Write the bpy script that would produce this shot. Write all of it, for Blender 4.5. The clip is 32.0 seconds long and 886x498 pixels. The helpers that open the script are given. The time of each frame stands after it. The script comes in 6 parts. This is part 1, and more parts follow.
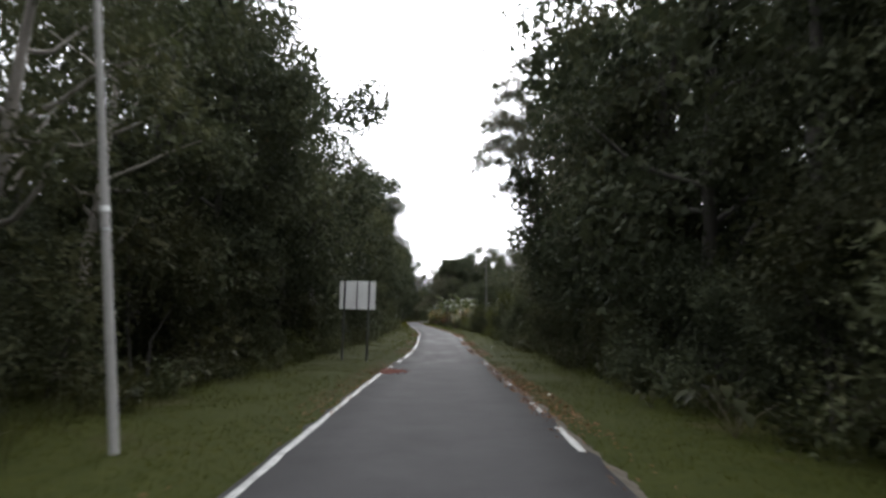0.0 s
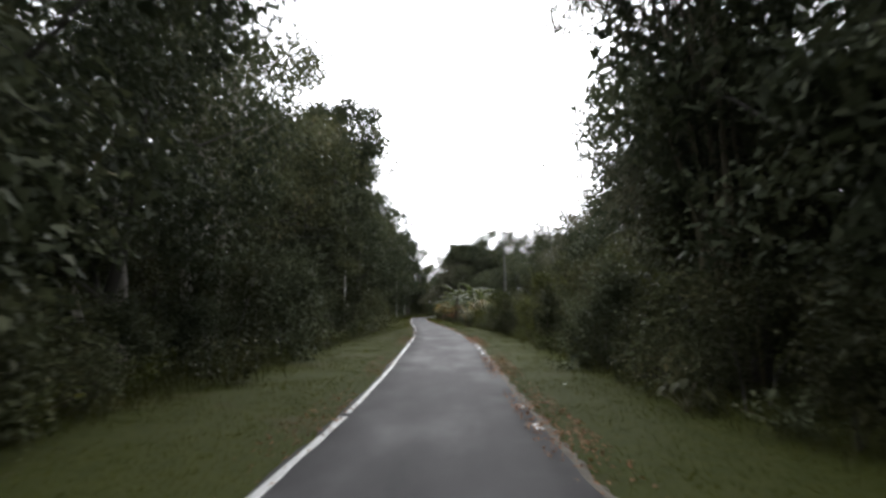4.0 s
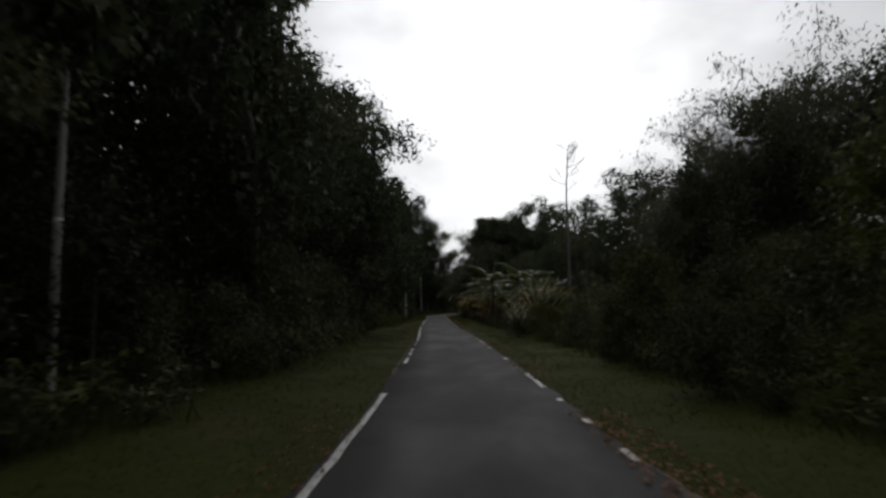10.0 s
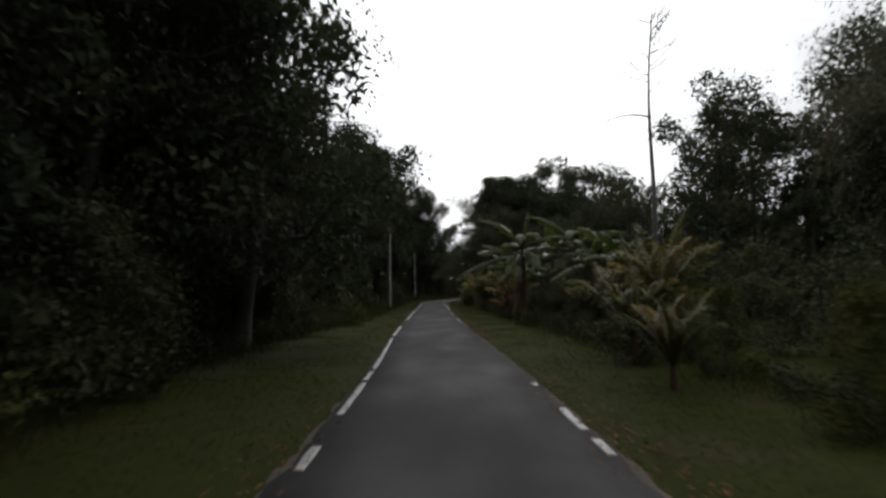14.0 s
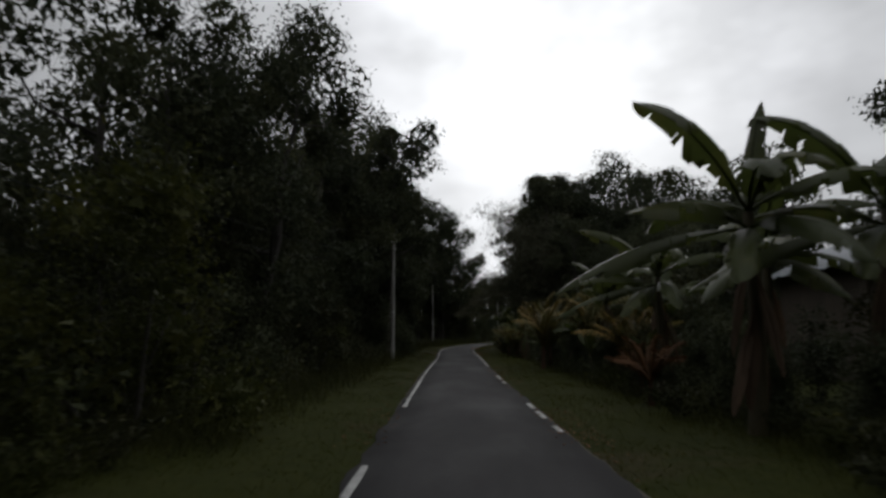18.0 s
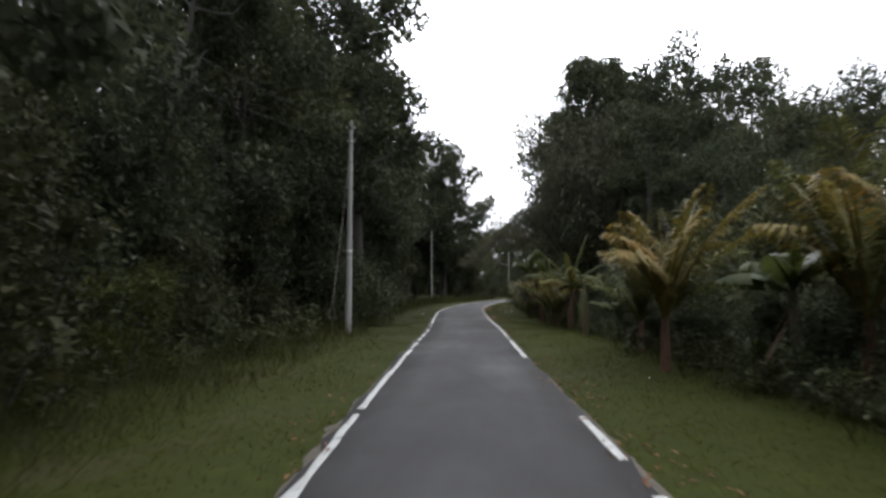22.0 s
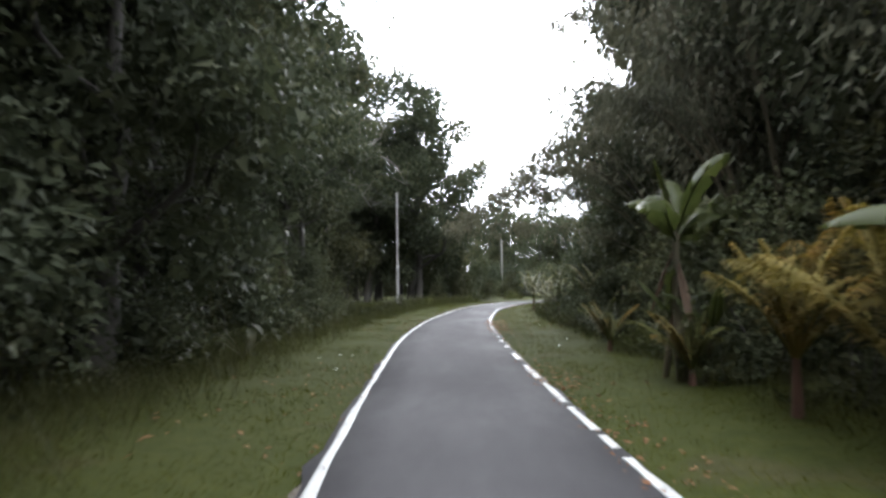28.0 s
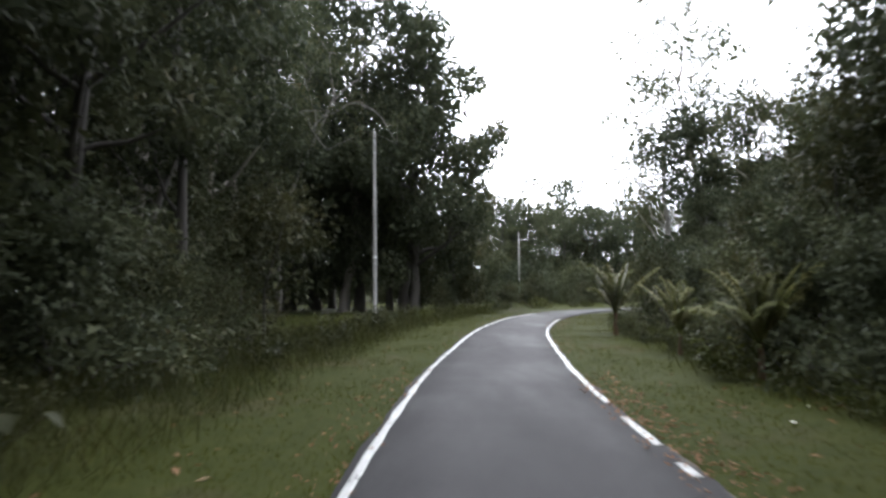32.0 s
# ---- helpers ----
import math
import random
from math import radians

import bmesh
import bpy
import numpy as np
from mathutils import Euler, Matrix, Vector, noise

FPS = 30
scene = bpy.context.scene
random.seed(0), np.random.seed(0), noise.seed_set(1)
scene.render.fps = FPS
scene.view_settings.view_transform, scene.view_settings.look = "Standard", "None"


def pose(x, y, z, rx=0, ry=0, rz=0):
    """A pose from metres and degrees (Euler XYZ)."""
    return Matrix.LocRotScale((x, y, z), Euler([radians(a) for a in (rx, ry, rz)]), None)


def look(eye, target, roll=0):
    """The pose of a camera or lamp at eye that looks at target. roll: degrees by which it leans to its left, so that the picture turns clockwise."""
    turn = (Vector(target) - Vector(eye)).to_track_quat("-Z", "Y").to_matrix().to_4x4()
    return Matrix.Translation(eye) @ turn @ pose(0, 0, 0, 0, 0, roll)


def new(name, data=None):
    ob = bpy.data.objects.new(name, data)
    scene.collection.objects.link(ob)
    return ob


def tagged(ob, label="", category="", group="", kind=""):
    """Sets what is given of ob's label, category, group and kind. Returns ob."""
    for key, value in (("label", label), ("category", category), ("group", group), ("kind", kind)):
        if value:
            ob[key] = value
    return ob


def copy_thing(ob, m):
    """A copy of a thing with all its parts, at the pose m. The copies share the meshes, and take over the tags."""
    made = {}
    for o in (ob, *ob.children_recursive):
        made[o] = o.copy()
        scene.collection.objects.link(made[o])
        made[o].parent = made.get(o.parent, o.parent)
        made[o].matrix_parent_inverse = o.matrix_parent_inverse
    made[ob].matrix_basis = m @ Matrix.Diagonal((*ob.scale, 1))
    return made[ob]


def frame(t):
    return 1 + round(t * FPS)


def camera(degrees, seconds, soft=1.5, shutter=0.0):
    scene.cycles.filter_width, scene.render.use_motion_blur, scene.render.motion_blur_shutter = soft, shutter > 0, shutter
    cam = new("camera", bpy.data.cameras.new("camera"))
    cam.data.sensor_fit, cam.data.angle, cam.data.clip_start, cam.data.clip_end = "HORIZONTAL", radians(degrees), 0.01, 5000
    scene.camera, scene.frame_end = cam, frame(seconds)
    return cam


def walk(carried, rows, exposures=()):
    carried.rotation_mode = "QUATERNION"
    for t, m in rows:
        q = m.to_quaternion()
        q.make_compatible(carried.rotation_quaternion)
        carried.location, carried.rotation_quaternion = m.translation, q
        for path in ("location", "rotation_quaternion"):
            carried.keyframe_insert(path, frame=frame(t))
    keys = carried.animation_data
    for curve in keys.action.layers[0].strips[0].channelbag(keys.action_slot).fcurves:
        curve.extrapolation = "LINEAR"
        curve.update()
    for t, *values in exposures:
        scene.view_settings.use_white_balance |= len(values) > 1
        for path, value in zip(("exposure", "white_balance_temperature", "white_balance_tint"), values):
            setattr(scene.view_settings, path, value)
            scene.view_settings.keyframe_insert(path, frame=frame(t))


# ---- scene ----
cam = camera(70.0, 32.0, 2.9, 0.6)
PATH = [
    (0.0, pose(0.000, -0.000, 1.467, 96.09, -1.04, 0.10)),
    (0.5, pose(0.035, 2.229, 1.478, 95.94, -0.71, 0.18)),
    (1.0, pose(0.077, 4.425, 1.483, 95.66, -0.79, 0.20)),
    (1.5, pose(0.126, 6.613, 1.474, 95.51, -0.76, 0.23)),
    (2.0, pose(0.168, 8.888, 1.454, 95.43, -0.47, 0.33)),
    (2.5, pose(0.190, 11.157, 1.447, 95.52, -0.50, 0.45)),
    (3.0, pose(0.208, 13.458, 1.436, 95.55, -0.37, 0.69)),
    (3.5, pose(0.211, 15.803, 1.433, 95.57, -0.11, 0.84)),
    (5.5, pose(0.136, 25.732, 1.432, 95.75, 0.07, 1.53)),
    (6.0, pose(0.102, 27.972, 1.438, 96.13, 0.14, 1.60)),
    (6.5, pose(0.049, 30.128, 1.439, 96.50, -0.02, 1.80)),
    (7.0, pose(-0.037, 32.262, 1.430, 96.55, -0.13, 2.04)),
    (7.5, pose(-0.144, 34.391, 1.429, 96.44, -0.12, 2.28)),
    (8.0, pose(-0.240, 36.547, 1.446, 96.39, -0.09, 2.50)),
    (8.5, pose(-0.317, 38.661, 1.455, 96.35, 0.06, 2.77)),
    (9.0, pose(-0.388, 40.740, 1.451, 96.22, 0.21, 2.97)),
    (9.5, pose(-0.466, 42.861, 1.439, 95.84, 0.34, 3.11)),
    (10.0, pose(-0.531, 45.071, 1.442, 95.19, 0.44, 3.21)),
    (10.5, pose(-0.600, 47.316, 1.457, 94.70, 0.58, 3.10)),
    (11.0, pose(-0.686, 49.591, 1.465, 94.21, 0.40, 3.06)),
    (11.5, pose(-0.782, 51.875, 1.467, 93.96, 0.18, 3.07)),
    (12.0, pose(-0.889, 54.218, 1.453, 93.74, 0.22, 3.13)),
    (12.5, pose(-0.991, 56.649, 1.446, 93.57, 0.32, 3.13)),
    (13.0, pose(-1.109, 59.147, 1.439, 93.51, 0.43, 3.14)),
    (13.5, pose(-1.272, 61.606, 1.441, 93.61, 0.64, 3.16)),
    (14.0, pose(-1.467, 64.043, 1.447, 93.75, 0.77, 3.14)),
    (14.5, pose(-1.677, 66.497, 1.460, 93.90, 0.73, 3.28)),
    (16.5, pose(-2.579, 75.984, 1.476, 96.79, -0.87, 4.55)),
    (17.0, pose(-2.777, 78.207, 1.467, 97.43, -0.31, 4.84)),
    (17.5, pose(-2.956, 80.383, 1.462, 97.73, -0.08, 4.85)),
    (18.0, pose(-3.127, 82.472, 1.460, 97.53, -0.04, 4.88)),
    (18.5, pose(-3.290, 84.457, 1.466, 97.43, -0.04, 4.87)),
    (19.0, pose(-3.444, 86.381, 1.470, 97.09, -0.14, 4.75)),
    (19.5, pose(-3.583, 88.234, 1.466, 96.79, -0.12, 4.54)),
    (20.0, pose(-3.706, 90.069, 1.451, 96.46, -0.18, 4.56)),
    (20.5, pose(-3.807, 91.963, 1.430, 95.80, 0.19, 4.65)),
    (21.0, pose(-3.877, 93.848, 1.417, 95.10, 0.43, 4.68)),
    (21.5, pose(-3.939, 95.616, 1.407, 94.16, 0.00, 4.84)),
    (22.0, pose(-4.035, 97.371, 1.417, 93.52, -0.23, 5.35)),
    (22.5, pose(-4.191, 99.103, 1.431, 93.41, 0.03, 5.66)),
    (23.0, pose(-4.405, 100.879, 1.452, 93.57, -0.03, 5.95)),
    (23.5, pose(-4.600, 102.562, 1.434, 93.59, 0.08, 6.22)),
    (24.0, pose(-4.782, 104.306, 1.429, 93.78, 0.43, 6.28)),
    (24.5, pose(-4.921, 106.014, 1.432, 93.87, 0.61, 6.18)),
    (25.0, pose(-5.021, 107.689, 1.447, 93.97, 0.86, 5.95)),
    (25.5, pose(-5.128, 109.382, 1.452, 93.75, 0.95, 5.76)),
    (27.5, pose(-5.584, 117.251, 1.452, 93.52, 0.66, 4.01)),
    (28.0, pose(-5.703, 119.075, 1.447, 93.29, 0.38, 3.42)),
    (28.5, pose(-5.835, 120.904, 1.452, 93.24, 0.01, 3.25)),
    (29.0, pose(-5.980, 122.750, 1.457, 93.16, -0.24, 3.13)),
    (29.5, pose(-6.130, 124.572, 1.456, 93.28, -0.45, 3.36)),
    (30.0, pose(-6.285, 126.462, 1.460, 93.53, -0.30, 3.47)),
    (30.5, pose(-6.446, 128.394, 1.459, 93.78, -0.24, 3.64)),
    (31.0, pose(-6.617, 130.381, 1.450, 93.79, -0.10, 3.72)),
    (31.5, pose(-6.783, 132.387, 1.440, 93.74, 0.05, 3.60)),
    (32.0, pose(-6.947, 134.397, 1.440, 93.66, 0.20, 3.41)),
]
walk(cam, PATH, ((0.0, 1.25, 6200, 11), (1.0, 2.05, 6200, 11), (2.0, 2.25, 6200, 11), (3.5, 1.70, 6200, 11), (6.0, -0.05, 6300, 10), (9.0, -0.95, 6350, 10), (11.0, -0.75, 6350, 10), (13.0, -0.45, 6350, 10), (14.0, -0.35, 6350, 10), (16.5, -0.80, 6350, 10), (18.0, -1.05, 6300, 10), (19.0, -0.45, 6300, 10), (20.0, -0.20, 6250, 10), (21.0, 0.45, 6200, 11), (22.0, 1.15, 6100, 11), (23.0, 1.85, 6000, 12), (24.0, 2.22, 5900, 12), (25.5, 2.55, 5950, 12), (28.0, 2.45, 5950, 12), (29.0, 2.70, 5950, 12), (30.0, 2.45, 5950, 12), (31.0, 1.95, 5950, 12), (32.0, 2.05, 5950, 12)))

# ------------------------------------------------------------ world, sun
SUN_AZ, SUN_EL = radians(-6), radians(21)          # ahead along the road, behind the cloud
SUN_DIR = Vector((math.sin(-SUN_AZ) * math.cos(SUN_EL), math.cos(SUN_AZ) * math.cos(SUN_EL), math.sin(SUN_EL)))


def make_world():
    w = bpy.data.worlds.new("overcast_sky")
    scene.world = w
    w.use_nodes = True
    nt = w.node_tree
    N, L = nt.nodes, nt.links
    N.clear()
    out = N.new("ShaderNodeOutputWorld")
    sky = N.new("ShaderNodeTexSky")
    sky.sky_type = 'NISHITA'
    sky.sun_disc = False
    sky.sun_elevation = SUN_EL
    sky.sun_rotation = -SUN_AZ
    sky.air_density, sky.dust_density = 1.0, 1.0
    bsky = N.new("ShaderNodeBackground")
    bsky.inputs[1].default_value = 0.05
    L.new(sky.outputs[0], bsky.inputs[0])
    co = N.new("ShaderNodeTexCoord")
    dot = N.new("ShaderNodeVectorMath")
    dot.operation = 'DOT_PRODUCT'
    dot.inputs[1].default_value = SUN_DIR
    L.new(co.outputs["Generated"], dot.inputs[0])
    # cloud deck: stretched towards the horizon
    mp = N.new("ShaderNodeMapping")
    mp.inputs["Scale"].default_value = (1.0, 1.0, 1.7)
    mp.inputs["Location"].default_value = (0.4, 0.0, 0.75)
    L.new(co.outputs["Generated"], mp.inputs[0])
    n1 = N.new("ShaderNodeTexNoise")
    n1.inputs["Scale"].default_value, n1.inputs["Detail"].default_value = 3.0, 4
    n1.inputs["Roughness"].default_value = 0.55
    L.new(mp.outputs[0], n1.inputs[0])
    cloud = N.new("ShaderNodeMapRange")
    cloud.inputs[1].default_value, cloud.inputs[2].default_value = 0.36, 0.66
    cloud.inputs[3].default_value, cloud.inputs[4].default_value = 1.12, 0.70
    L.new(n1.outputs[0], cloud.inputs[0])
    # brightness towards the hidden sun
    glow = N.new("ShaderNodeValToRGB")
    e = glow.color_ramp.elements
    e[0].position, e[0].color = 0.0, (0.13, 0.13, 0.135, 1)
    e[1].position, e[1].color = 1.0, (1.5, 1.5, 1.49, 1)
    for p, v in ((0.5, 0.22), (0.86, 0.42), (0.94, 0.54), (0.965, 0.74), (0.982, 1.15)):
        k = glow.color_ramp.elements.new(p)
        k.color = (v, v, v * 1.005, 1)
    mr = N.new("ShaderNodeMapRange")
    mr.inputs[1].default_value, mr.inputs[2].default_value = -1, 1
    L.new(dot.outputs["Value"], mr.inputs[0])
    L.new(mr.outputs[0], glow.inputs[0])
    mul = N.new("ShaderNodeMixRGB")
    mul.blend_type = 'MULTIPLY'
    mul.inputs[0].default_value = 1
    L.new(glow.outputs[0], mul.inputs[1])
    L.new(cloud.outputs[0], mul.inputs[2])
    # an overcast sky is brightest overhead
    sep = N.new("ShaderNodeSeparateXYZ")
    L.new(co.outputs["Generated"], sep.inputs[0])
    high = N.new("ShaderNodeMapRange")
    high.interpolation_type = 'SMOOTHSTEP'
    high.inputs[1].default_value, high.inputs[2].default_value = 0.40, 1.0
    high.inputs[3].default_value, high.inputs[4].default_value = 0.0, 0.85
    L.new(sep.outputs[2], high.inputs[0])
    both = N.new("ShaderNodeMixRGB")
    both.blend_type = 'ADD'
    both.inputs[0].default_value = 1
    L.new(mul.outputs[0], both.inputs[1])
    L.new(high.outputs[0], both.inputs[2])
    bcl = N.new("ShaderNodeBackground")
    bcl.inputs[1].default_value = 1.85
    L.new(both.outputs[0], bcl.inputs[0])
    mix = N.new("ShaderNodeMixShader")
    mix.inputs[0].default_value = 0.95
    L.new(bsky.outputs[0], mix.inputs[1])
    L.new(bcl.outputs[0], mix.inputs[2])
    L.new(mix.outputs[0], out.inputs[0])


make_world()
sun = new("sun", bpy.data.lights.new("sun", 'SUN'))
sun.data.energy, sun.data.angle, sun.data.color = 0.6, radians(28), (1.0, 0.97, 0.92)
sun.matrix_basis = look(SUN_DIR * 50, (0, 0, 0))


# ------------------------------------------------------------ materials
def mat_base(name):
    m = bpy.data.materials.new(name)
    m.use_nodes = True
    nt = m.node_tree
    return m, nt, nt.nodes["Principled BSDF"], nt.nodes["Material Output"]


def ramp(nt, stops):
    r = nt.nodes.new("ShaderNodeValToRGB")
    el = r.color_ramp.elements
    el[0].position, el[0].color = stops[0][0], (*stops[0][1], 1)
    el[1].position, el[1].color = stops[-1][0], (*stops[-1][1], 1)
    for p, c in stops[1:-1]:
        el.new(p).color = (*c, 1)
    return r


def noise_tex(nt, scale, detail=4, rough=0.55, coord="Object", stretch=None):
    n = nt.nodes.new("ShaderNodeTexNoise")
    n.inputs["Scale"].default_value, n.inputs["Detail"].default_value = scale, detail
    n.inputs["Roughness"].default_value = rough
    co = nt.nodes.new("ShaderNodeTexCoord")
    if stretch:
        mp = nt.nodes.new("ShaderNodeMapping")
        mp.inputs["Scale"].default_value = stretch
        nt.links.new(co.outputs[coord], mp.inputs[0])
        nt.links.new(mp.outputs[0], n.inputs[0])
    else:
        nt.links.new(co.outputs[coord], n.inputs[0])
    return n


def add_bump(nt, bsdf, src, strength, dist):
    b = nt.nodes.new("ShaderNodeBump")
    b.inputs["Strength"].default_value, b.inputs["Distance"].default_value = strength, dist
    nt.links.new(src, b.inputs["Height"])
    nt.links.new(b.outputs[0], bsdf.inputs["Normal"])


def surface(name, stops, scale, rough=0.8, detail=6, bump=0.0, dist=0.01, fine=None, coord="Object", stretch=None, metal=0.0, spec=0.4):
    """Two scales of noise over a colour ramp, with a bump."""
    m, nt, b, _ = mat_base(name)
    n = noise_tex(nt, scale, detail, 0.6, coord, stretch)
    f = noise_tex(nt, fine or scale * 14, 3, 0.6, coord)
    mx = nt.nodes.new("ShaderNodeMixRGB")
    mx.inputs[0].default_value = 0.4
    nt.links.new(n.outputs[0], mx.inputs[1])
    nt.links.new(f.outputs[0], mx.inputs[2])
    r = ramp(nt, stops)
    nt.links.new(mx.outputs[0], r.inputs[0])
    nt.links.new(r.outputs[0], b.inputs["Base Color"])
    b.inputs["Roughness"].default_value, b.inputs["Metallic"].default_value = rough, metal
    b.inputs["Specular IOR Level"].default_value = spec
    if bump:
        add_bump(nt, b, mx.outputs[0], bump, dist)
    return m


def leaf_mat(name, stops, rough=0.6, trans=0.2, spec=0.04, haze_grey=0.26):
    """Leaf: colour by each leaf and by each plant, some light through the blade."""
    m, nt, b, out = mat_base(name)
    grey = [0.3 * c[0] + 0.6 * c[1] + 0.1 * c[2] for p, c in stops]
    stops = [(p, tuple(((1 - haze_grey) * v + haze_grey * g) * w for v, w in zip(c, (1.10, 1.0, 1.05)))) for (p, c), g in zip(stops, grey)]      # olive-grey leaf tone, with the grey of haze mixed into the colour
    g = nt.nodes.new("ShaderNodeNewGeometry")
    oi = nt.nodes.new("ShaderNodeObjectInfo")
    a = nt.nodes.new("ShaderNodeMath")
    a.operation = 'MULTIPLY_ADD'
    a.inputs[1].default_value = 0.30
    nt.links.new(g.outputs["Random Per Island"], a.inputs[0])
    a2 = nt.nodes.new("ShaderNodeMath")
    a2.operation = 'MULTIPLY'
    a2.inputs[1].default_value = 0.28
    nt.links.new(oi.outputs["Random"], a2.inputs[0])
    # sprays of young and old leaves, a metre or so across
    cl = noise_tex(nt, 0.9, 3, 0.6)
    cr = nt.nodes.new("ShaderNodeMapRange")
    cr.inputs[1].default_value, cr.inputs[2].default_value = 0.34, 0.68
    cr.inputs[3].default_value, cr.inputs[4].default_value = 0.0, 0.42
    nt.links.new(cl.outputs[0], cr.inputs[0])
    a3 = nt.nodes.new("ShaderNodeMath")
    nt.links.new(a2.outputs[0], a3.inputs[0])
    nt.links.new(cr.outputs[0], a3.inputs[1])
    nt.links.new(a3.outputs[0], a.inputs[2])
    r = ramp(nt, stops)
    nt.links.new(a.outputs[0], r.inputs[0])
    nt.links.new(r.outputs[0], b.inputs["Base Color"])
    b.inputs["Roughness"].default_value = rough
    b.inputs["Specular IOR Level"].default_value = spec
    t = nt.nodes.new("ShaderNodeBsdfTranslucent")
    hs = nt.nodes.new("ShaderNodeHueSaturation")
    hs.inputs["Value"].default_value = 1.5
    hs.inputs["Saturation"].default_value = 1.15
    nt.links.new(r.outputs[0], hs.inputs["Color"])
    nt.links.new(hs.outputs[0], t.inputs[0])
    mx = nt.nodes.new("ShaderNodeMixShader")
    mx.inputs[0].default_value = trans
    nt.links.new(b.outputs[0], mx.inputs[1])
    nt.links.new(t.outputs[0], mx.inputs[2])
    nt.links.new(mx.outputs[0], out.inputs[0])
    return m


M_ASPHALT = surface("asphalt", [(0.32, (0.0185, 0.0181, 0.0185)), (0.46, (0.0269, 0.0260, 0.0265)), (0.55, (0.0319, 0.0311, 0.0315)), (0.68, (0.0454, 0.0445, 0.0445))], 0.9, 0.9, 8, 0.5, 0.012, fine=70, spec=0.18, stretch=(1.3, 0.40, 1))



def damp(m, scale):
    """Damp places: lower roughness where a broad noise is high."""
    nt = m.node_tree
    p = nt.nodes["Principled BSDF"]
    n = noise_tex(nt, scale, 5, 0.6, stretch=(1.2, 0.4, 1))
    for sock, lo, hi in (("Roughness", 0.86, 0.80), ("Specular IOR Level", 0.08, 0.13)):
        r = nt.nodes.new("ShaderNodeMapRange")
        r.inputs[1].default_value, r.inputs[2].default_value = 0.48, 0.66
        r.inputs[3].default_value, r.inputs[4].default_value = lo, hi
        nt.links.new(n.outputs[0], r.inputs[0])
        nt.links.new(r.outputs[0], p.inputs[sock])


damp(M_ASPHALT, 0.45)
M_ASPHALT_NEW = surface("asphalt_patch", [(0.3, (0.017, 0.0166, 0.0172)), (0.7, (0.034, 0.0335, 0.034))], 1.1, 0.9, 8, 0.45, 0.01, fine=80, spec=0.15)
M_SOIL = surface("soil", [(0.3, (0.026, 0.021, 0.014)), (0.55, (0.046, 0.037, 0.025)), (0.75, (0.072, 0.060, 0.042))], 1.2, 0.95, 8, 0.6, 0.03)
M_RED = surface("red_earth", [(0.3, (0.035, 0.012, 0.009)), (0.5, (0.060, 0.019, 0.013)), (0.7, (0.10, 0.032, 0.021))], 5, 0.95, 8, 0.8, 0.02, spec=0.05)
M_BARK = surface("bark_grey", [(0.3, (0.024, 0.021, 0.018)), (0.55, (0.048, 0.043, 0.037)), (0.75, (0.095, 0.087, 0.076))], 2.2, 0.9, 6, 0.7, 0.02, stretch=(1, 1, 0.35))
M_BARK_PALE = surface("bark_pale", [(0.3, (0.10, 0.09, 0.08)), (0.55, (0.21, 0.19, 0.165)), (0.75, (0.33, 0.31, 0.275))], 2.0, 0.85, 6, 0.5, 0.015, stretch=(1, 1, 0.4))
M_BARK_FORK = surface("bark_weathered", [(0.3, (0.06, 0.055, 0.05)), (0.55, (0.13, 0.12, 0.108)), (0.75, (0.24, 0.225, 0.205))], 2.0, 0.85, 6, 0.5, 0.015, stretch=(1, 1, 0.4))
M_BARK_DEAD = surface("bark_dead", [(0.3, (0.045, 0.042, 0.040)), (0.55, (0.09, 0.085, 0.08)), (0.75, (0.15, 0.145, 0.14))], 2.0, 0.9, 6, 0.5, 0.015, stretch=(1, 1, 0.4))
M_CONCRETE = surface("pole_concrete", [(0.3, (0.1760, 0.1680, 0.1600)), (0.5, (0.2880, 0.2800, 0.2640)), (0.72, (0.3840, 0.3760, 0.3600))], 1.4, 0.85, 6, 0.3, 0.006, stretch=(1, 1, 0.3))
M_METAL = surface("galvanised_metal", [(0.35, (0.35, 0.36, 0.37)), (0.65, (0.6, 0.6, 0.6))], 9, 0.45, metal=0.9)
M_BANDTAPE = surface("white_band", [(0.35, (0.6, 0.6, 0.6)), (0.65, (0.82, 0.82, 0.8))], 7, 0.5)
M_CABLE = surface("black_cable", [(0.35, (0.012, 0.012, 0.012)), (0.65, (0.03, 0.03, 0.03))], 5, 0.85, spec=0.05)
M_WIRE_OLD = surface("weathered_wire", [(0.35, (0.07, 0.058, 0.05)), (0.65, (0.15, 0.13, 0.11))], 6, 0.75, bump=0.1)
M_STEEL_DARK = surface("dark_post_steel", [(0.35, (0.02, 0.021, 0.022)), (0.65, (0.06, 0.058, 0.055))], 6, 0.6, bump=0.1)
M_SIGN = surface("white_sign_sheet", [(0.3, (0.68, 0.68, 0.66)), (0.5, (0.82, 0.82, 0.80)), (0.7, (0.86, 0.86, 0.85))], 2.5, 0.5, 6, stretch=(1, 1, 0.3))
M_ROOF = surface("roof_sheet", [(0.3, (0.14, 0.15, 0.16)), (0.7, (0.32, 0.34, 0.36))], 2.5, 0.5, 5, stretch=(1, 4, 1))
M_WALLP = surface("hut_plank", [(0.3, (0.03, 0.024, 0.018)), (0.7, (0.085, 0.068, 0.05))], 2.0, 0.9, 6, 0.4, 0.01, stretch=(1, 1, 0.2))
M_LITTER = surface("pale_litter", [(0.35, (0.45, 0.44, 0.42)), (0.65, (0.75, 0.75, 0.73))], 8, 0.5)


